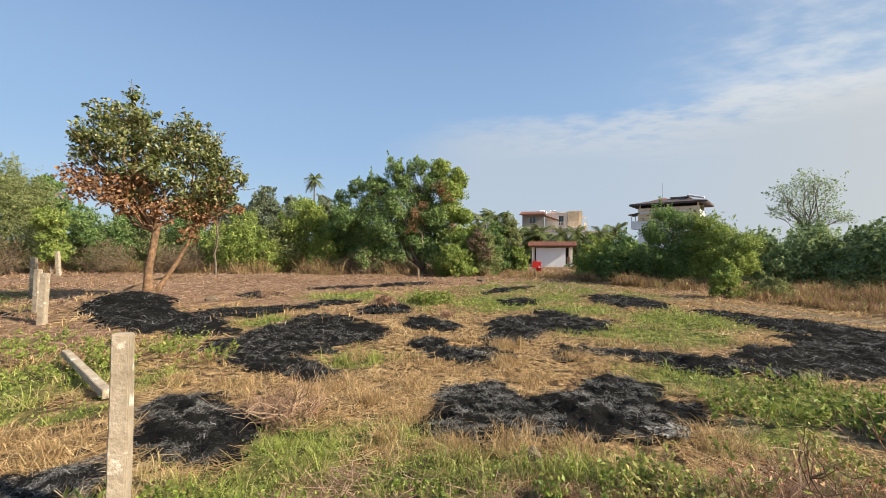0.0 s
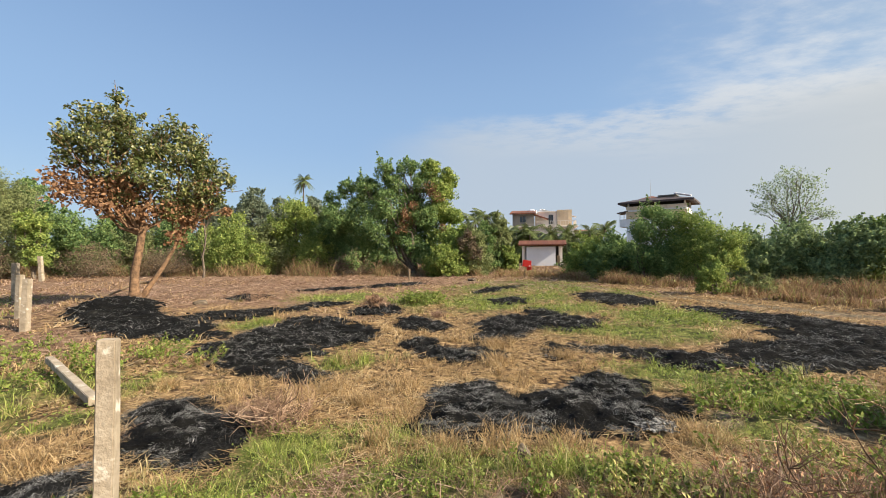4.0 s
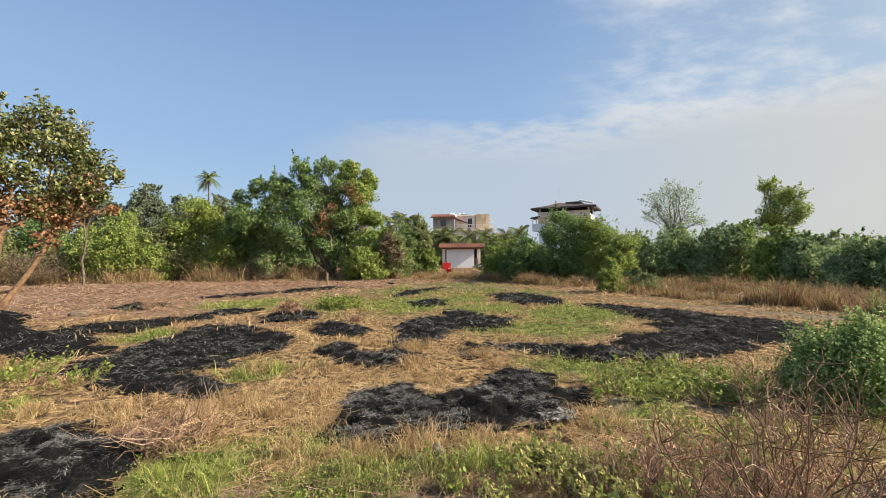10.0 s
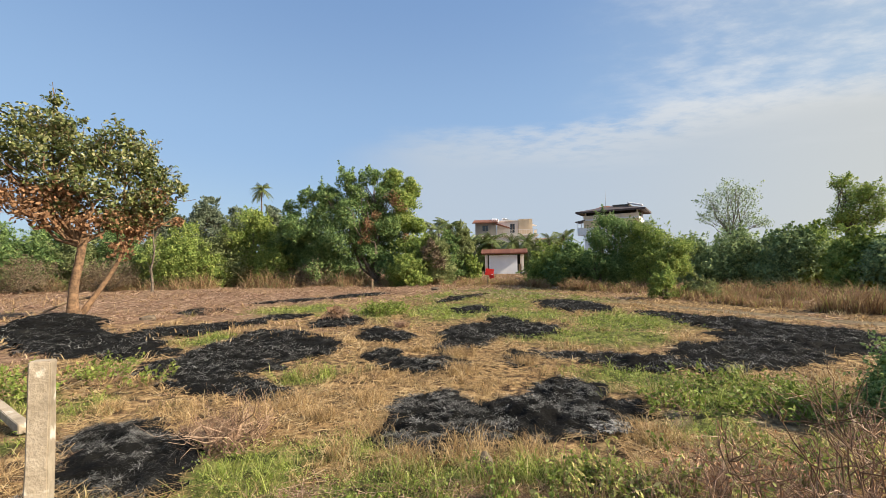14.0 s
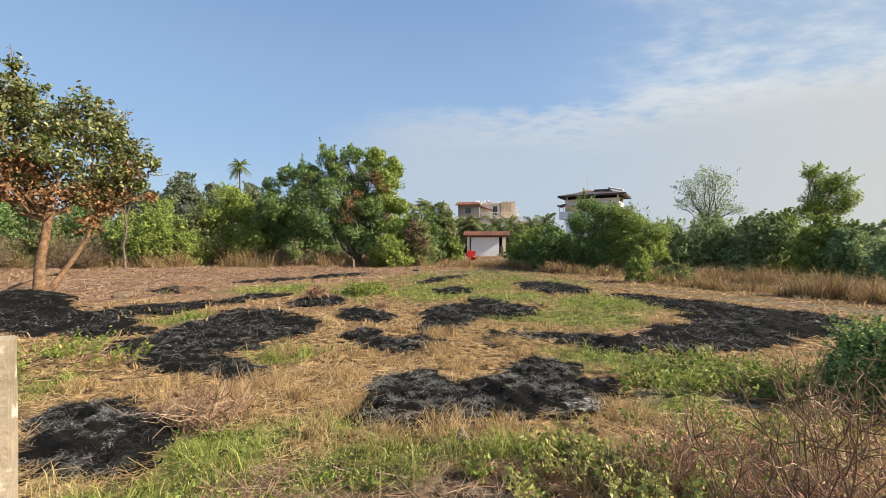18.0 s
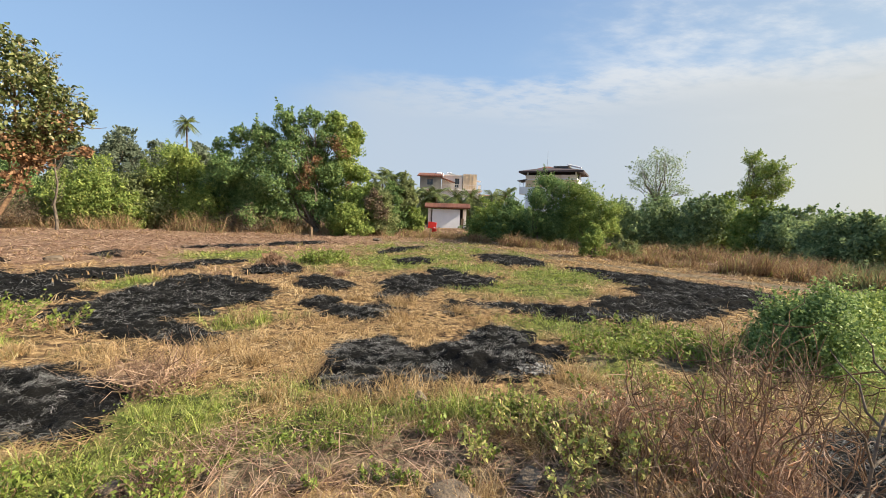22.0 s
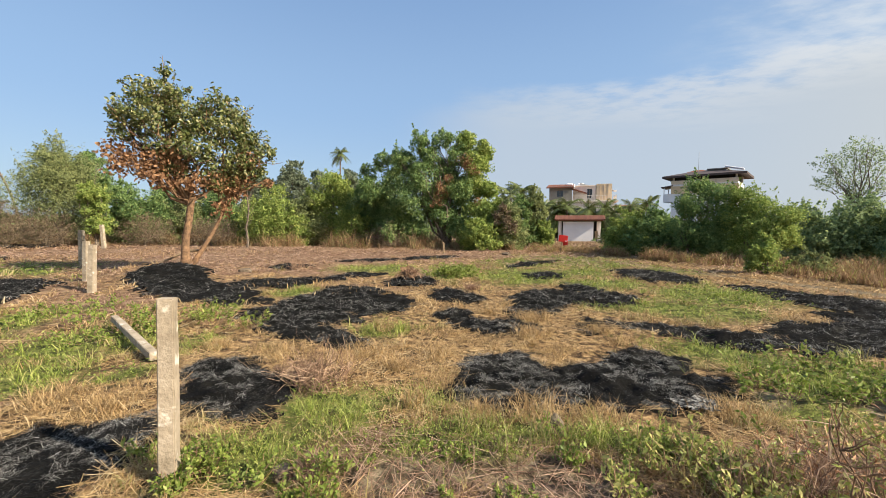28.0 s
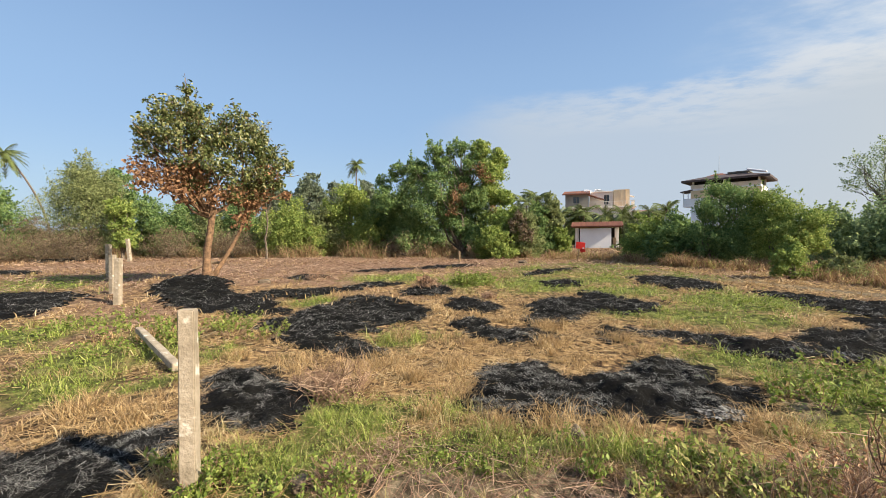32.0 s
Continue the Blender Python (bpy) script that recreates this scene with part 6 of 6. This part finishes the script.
lb = thing("fallen_branch", -13.4, 9.9, h_at(-13.4, 9.9) + 0.03, "pale bare fallen branch lying by the tree mound", "branch")
bl = np.array([(0, 0, 0), (0.35, 0.3, 0.08), (0.75, 0.6, 0.22), (1.05, 0.85, 0.42), (1.35, 1.05, 0.55), (1.75, 1.2, 0.56)])
part("stem", np_mesh("stem", *tube(bl, np.linspace(0.02, 0.045, 6), 7)), M["timber"], lb, soft=True)
for k in range(9):
    p = bl[int(RNG.integers(0, 5))]
    part("twig", np_mesh("twig", *tube(wander(p, p + RNG.normal(size=3) * [0.4, 0.4, 0.1] + [0, 0, 0.06], 4, 0.06), np.linspace(0.013, 0.005, 4), 5)), M["timber"], lb, soft=True)

def stuff(name, v, f, mat, label, category):
    me = np_mesh(name, v, f)
    me.materials.append(M[mat])
    return tagged(new(name, me), label, category, kind="stuff")


# dead twigs and stalks littering the bare soil in front
x, y = patch_points(3200, 0.25, 2.4, 1.9, 0.65)
stuff("twig_litter", *lying(x, y, relief(x, y) + 0.012, RNG.uniform(0.04, 0.26, len(x)), RNG.uniform(0.002, 0.005, len(x)), 0.4), "litter", "dead brown twigs littering bare soil", "twigs")

# tufts of standing straw on the cut field
def straw_tuft(x, y, h, r, mat, label):
    n = 300
    q = RNG.normal(size=(n, 2)) * r
    t = thing("dry_grass_tuft", x, y, h_at(x, y) - 0.01, label, "grass tuft", "straw tufts")
    part("dead_grass", np_mesh("dead_grass", *blades(q[:, 0], q[:, 1], np.zeros(n), h * RNG.uniform(0.4, 1.1, n), RNG.uniform(0.004, 0.007, n) * max(1, math.hypot(x, y) / 5), RNG.uniform(0.3, 1.7, n))), M[mat], t)["kind"] = "stuff"


for x, y in ((-1.74, 4.11), (-1.25, 3.38), (-1.2, 3.73), (-2.18, 4.47), (-0.71, 3.34), (-2.46, 4.15), (-2.2, 10.1), (-0.55, 6.99), (0.49, 6.54), (-3.72, 2.5), (-4.3, 2.45), (1.4, 3.9), (-2.61, 5.77), (-0.43, 5.88), (-4.26, 4.22), (3.63, 8.23), (-1.41, 4.74), (-3.36, 4.34), (-0.2, 3.42), (0.3, 3.5)):
    straw_tuft(x, y, RNG.uniform(0.15, 0.26), RNG.uniform(0.07, 0.13), "litter" if y > 9 else "straw", "golden dry grass tuft on the cut field")

# a dry tuft beside a dark stone at the near edge
stone(-1.68, 2.12, (0.07, 0.06, 0.06), "dark brown stone beside a dry tuft")
q = RNG.normal(size=(420, 2)) * 0.055
tf = thing("dry_grass_tuft", -1.47, 2.15, h_at(-1.47, 2.15) - 0.01, "pale dead grass tuft on bare soil", "grass tuft")
part("dead_grass", np_mesh("dead_grass", *blades(q[:, 0], q[:, 1], np.zeros(420), RNG.uniform(0.08, 0.22, 420), RNG.uniform(0.003, 0.006, 420), RNG.uniform(0.5, 1.5, 420))), M["litter"], tf)["kind"] = "stuff"

# gravel heap by the track
gxx, gyy = patch_points(2600, 8.5, 6.05, 1.4, 0.75)
gh = 0.07 * np.clip(1 - ((gxx - 8.5) / 1.4) ** 2 - ((gyy - 6.05) / 0.75) ** 2, 0, 1)
oct_v = np.array([(1, 0, 0), (-1, 0, 0), (0, 1, 0), (0, -1, 0), (0, 0, 0.8), (0, 0, -0.8)])
oct_f = np.array([(0, 2, 4), (2, 1, 4), (1, 3, 4), (3, 0, 4), (2, 0, 5), (1, 2, 5), (3, 1, 5), (0, 3, 5)])
gs = RNG.uniform(0.025, 0.06, len(gxx))[:, None, None]
gv = oct_v[None] * gs * RNG.uniform(0.6, 1.3, (len(gxx), 1, 3)) + np.stack([gxx, gyy, relief(gxx, gyy) + gh], 1)[:, None]
me = np_mesh("gravel_heap", gv.reshape(-1, 3), (oct_f[None] + np.arange(len(gxx))[:, None, None] * 6).reshape(-1, 3))
me.materials.append(M["gravel"])
tagged(new("gravel_heap", me), "low heap of dark broken gravel", "gravel", kind="stuff")


# ---- grass ----
def field_points(n, r0, r1, power=1.0):
    """Places in the open field, denser towards the near side."""
    u = RNG.random(n)
    r = r0 * (r1 / r0) ** u if power == 0 else r0 + (r1 - r0) * u**power
    a = np.radians(RNG.uniform(-82, 82, n))
    return r * np.sin(a), r * np.cos(a), r


cx_, cy_, cr_ = field_points(12000, 1.35, 27, 0)
share = np.clip(10 + 34 * RNG.random(len(cx_)) ** 2, 8, 44).astype(int)
who = np.repeat(np.arange(len(cx_)), share)
r = cr_[who]
wid = (0.025 + 0.005 * r) * RNG.uniform(0.5, 1.6, len(cx_))[who]
x, y = cx_[who] + RNG.normal(size=len(who)) * wid, cy_[who] + RNG.normal(size=len(who)) * wid
tall = (RNG.uniform(0.3, 1.15, len(cx_)) ** 1.7)[who]
ex, ey, er = field_points(60000, 1.3, 27, 0)
x, y, r, tall = np.concatenate([x, ex]), np.concatenate([y, ey]), np.concatenate([r, er]), np.concatenate([tall, np.full(len(ex), 0.32)])
bm_, gm_ = burnt_at(x, y), green_at(x, y)
lush = np.concatenate([RNG.normal(size=len(cx_))[who], RNG.normal(size=len(ex))]) * 0.42 + 0.12
track = on_track(x, y) > RNG.random(len(x)) * 0.5
gap = fbm(x * 3.1, y * 3.1, 3, 101)
keep = (bm_ < 0.03) & ~track & (gap > 0.36 + 0.16 * RNG.random(len(x)))
tall = tall * np.clip(0.45 + 2.6 * (gap - 0.38), 0.35, 1.25)
x, y, r, tall, isg = x[keep], y[keep], r[keep], tall[keep], (gm_ + lush)[keep] > 0.0
wide = np.clip(r / 750, 0.0042, 0.03)
kindv = (gm_ + lush)[keep]
redv = red_at(x, y) + RNG.normal(size=len(x)) * 0.25 + 2.2 * (fbm(x * 1.5, y * 1.5, 3, 77) - 0.5)
kindv = kindv + 0.9 * (fbm(x * 1.3, y * 1.3, 3, 88) - 0.5)
isg = kindv > 0.34
mid_ = ~isg & (kindv > -0.25)
red_ = ~isg & ~mid_ & (redv > 0.0)
for nm, s, mat, hh, lab in (("green_grass", isg, "grass", 0.16, "short green grass tufts on the field"), ("yellow_grass", mid_, "olive_grass", 0.17, "short yellow-green grass on the field"), ("dry_grass", ~isg & ~mid_ & ~red_, "straw", 0.14, "short cut golden dry grass"), ("brown_stubble", red_, "litter", 0.10, "low red-brown dead stubble")):
    h = hh * tall[s] * RNG.uniform(0.45, 1.3, s.sum())
    stuff(nm, *blades(x[s], y[s], relief(x[s], y[s]) - 0.01, np.clip(h, 0.02, 0.4), wide[s] * RNG.uniform(0.6, 1.4, s.sum()), RNG.uniform(0.2, 1.6, s.sum())), mat, lab, "grass")
x, y, r = field_points(190000, 1.3, 26, 0)
mat_ = fbm(x * 2.2, y * 2.2, 4, 12) + 0.25 * (fbm(x * 8, y * 8, 2, 19) - 0.5)
keep = (burnt_at(x, y) < 0.08) & (on_track(x, y) < 0.35) & (green_at(x, y) < 0.10 + RNG.normal(size=len(x)) * 0.25) & (mat_ > 0.46 + 0.05 * np.clip(x - 5, 0, 4) - 0.25 * np.clip(inside(x, y, STRAW, 0.4, 1.5, 44), 0, 0.5))
x, y, r = x[keep], y[keep], r[keep]
red_ = red_at(x, y) + RNG.normal(size=len(x)) * 0.25 + 2.2 * (fbm(x * 1.5, y * 1.5, 3, 77) - 0.5) > 0.0
for nm, s, mat, lab in (("cut_straw", ~red_, "straw", "loose cut straw lying on the ground"), ("brown_litter", red_, "litter", "loose red-brown plant litter on the ground")):
    n = s.sum()
    stuff(nm, *lying(x[s], y[s], relief(x[s], y[s]) + 0.012, RNG.uniform(0.05, 0.24, n) * np.clip(r[s] / 12, 1, 1.4), np.clip(r[s] / 1200, 0.003, 0.016) * RNG.uniform(0.6, 1.4, n), 0.3), mat, lab, "straw")

x, y, r = field_points(60000, 17, 48, 1.0)
keep = (burnt_at(x, y) < 0.1) & (on_track(x, y) < 0.3) & (fbm(x * 0.9, y * 0.9, 4, 23) > 0.46) & (x < 12)
x, y, r = x[keep], y[keep], r[keep]
n = len(x)
stuff("far_litter", *lying(x, y, relief(x, y) + 0.02, RNG.uniform(0.15, 0.5, n), np.clip(r / 1100, 0.015, 0.04) * RNG.uniform(0.6, 1.4, n), 0.35), "litter", "brown cut stalks strewn over the far field", "stalks")
x, y, r = field_points(40000, 24, 46, 1.0)
keep = (fbm(x * 0.5, y * 0.5, 4, 29) > 0.5) & (x < 3)
x, y, r = x[keep], y[keep], r[keep]
n = len(x)
stuff("far_stubble", *blades(x, y, relief(x, y) - 0.01, RNG.uniform(0.06, 0.3, n), np.clip(r / 1300, 0.015, 0.035), RNG.uniform(0.2, 1.3, n)), "reed", "low dry stubble before the thicket", "grass")

# small leaves of creeping weeds in the green places
x, y, r = field_points(150000, 1.5, 22, 0)
keep = (burnt_at(x, y) < -0.03) & (green_at(x, y) + RNG.normal(size=len(x)) * 0.15 > 0.12)
x, y, r = x[keep], y[keep], r[keep]
z = relief(x, y) + RNG.uniform(0.01, 0.13, len(x))
stuff("creeping_weeds", *leaves(np.stack([x, y, z], 1), np.clip(r / 330, 0.012, 0.04), up=1.2, long=1.4), "weed", "low creeping green weeds", "weeds")


def tall_belt(n, edge, depth, h0, h1, width, mat, name, label):
    """Tall dead grass behind the field's edge, given as a line of places."""
    e = np.array(edge, float)
    seg = np.linalg.norm(np.diff(e, axis=0), axis=1)
    s = RNG.random(n) * seg.sum()
    i = np.minimum(np.searchsorted(np.cumsum(seg), s), len(seg) - 1)
    q = (s - np.concatenate([[0], np.cumsum(seg)])[i]) / seg[i]
    p = e[i] + (e[i + 1] - e[i]) * q[:, None]
    out = p / np.linalg.norm(p, axis=1, keepdims=True)
    p = p + out * (RNG.random(n)[:, None] ** 1.3 * depth + (fbm(p[:, 0] * 0.5, p[:, 1] * 0.5, 3, 8)[:, None] - 0.5) * 2.2)
    t = fbm(p[:, 0] * 0.8, p[:, 1] * 0.8, 3, 17)
    k = t > 0.42 + 0.16 * RNG.random(n)
    p, t = p[k], t[k]
    h = (h0 + (h1 - h0) * np.clip((t - 0.42) * 3.2, 0, 1)) * RNG.uniform(0.2, 1.25, len(p))
    stuff(name, *blades(p[:, 0], p[:, 1], relief(p[:, 0], p[:, 1]) - 0.02, h, np.full(len(p), width) * RNG.uniform(0.6, 1.5, len(p)), RNG.uniform(0.15, 1.5, len(p))), mat, label, "grass")


LEFT = [(-52, 16), (-42, 20.5), (-33, 25.0), (-21.6, 25.6), (-12.8, 26.6), (-7.5, 26.4), (-3.0, 27.8)]
RIGHT = [(-2.2, 28), (1.9, 24.6), (5.6, 19.4), (7.0, 16.5), (7.8, 15.8), (9.2, 12.2), (10.6, 11.0)]
FAR_RIGHT = [(15.4, 8.0), (16.5, 7.0), (20.5, 6.5), (27, 6.0)]
tall_belt(56000, LEFT, 9.0, 0.25, 1.75, 0.02, "reed", "tall_dry_grass", "tall brown dry grass along the field edge")
tall_belt(40000, RIGHT, 4.5, 0.18, 0.85, 0.016, "reed", "tall_dry_grass", "tall brown dry grass along the field edge")
tall_belt(5000, RIGHT, 5.0, 0.2, 0.8, 0.016, "grass", "tall_green_grass", "tall green grass among dry stalks")
tall_belt(9000, LEFT, 7.0, 0.3, 1.2, 0.025, "dusty", "tall_green_grass", "tall green grass among dry stalks")
tall_belt(5000, [(10.4, 11.2), (11.8, 9.2), (14.6, 8.4)], 5.0, 0.15, 0.75, 0.016, "reed", "tall_dry_grass", "tall dry grass before the thicket")
tall_belt(6000, FAR_RIGHT, 6.0, 0.2, 0.7, 0.018, "reed", "tall_dry_grass", "tall dry grass beside the dirt track")
tall_belt(6000, [(10.8, 10.6), (11.8, 9.0), (14.6, 8.2)], 5.0, 0.15, 0.7, 0.018, "dusty", "tall_green_grass", "tall dull green grass before the bushes")

# dead seed grass among the brambles, and pale cut stalks near the tree
x, y = patch_points(7000, 1.85, 2.45, 0.95, 0.8)
keep = (burnt_at(x, y) < 0.05) & (fbm(x * 4, y * 4, 3, 91) > 0.5)
x, y = x[keep], y[keep]
z = relief(x, y) + RNG.uniform(0.03, 0.40, len(x))
stuff("dead_leaves", *leaves(np.stack([x, y, z], 1)[::2], 0.010, long=3.6), "dead_leaf", "curled dead red-brown leaves among brambles", "leaves")
stuff("dead_seed_grass", *blades(x, y, relief(x, y) - 0.01, RNG.uniform(0.12, 0.46, len(x)), RNG.uniform(0.002, 0.005, len(x)), RNG.uniform(0.2, 1.3, len(x))), "litter", "dead red-brown grass among brambles", "grass")
x, y = patch_points(90, -6.2, 9.2, 2.6, 1.3)
stuff("cut_stalks", *blades(x, y, relief(x, y) - 0.01, RNG.uniform(0.06, 0.18, len(x)), RNG.uniform(0.02, 0.04, len(x)), RNG.uniform(0.1, 0.5, len(x))), "straw", "pale cut stalks sticking out of stubble", "stalks")

# far woods all round
n = 34000
az_ = np.radians(RNG.uniform(-180, 180, n))
rr = 100 + 25 * RNG.random(n)
top = 1.2 + 3.6 * fbm(az_ * 9, rr * 0.02, 4, 55)
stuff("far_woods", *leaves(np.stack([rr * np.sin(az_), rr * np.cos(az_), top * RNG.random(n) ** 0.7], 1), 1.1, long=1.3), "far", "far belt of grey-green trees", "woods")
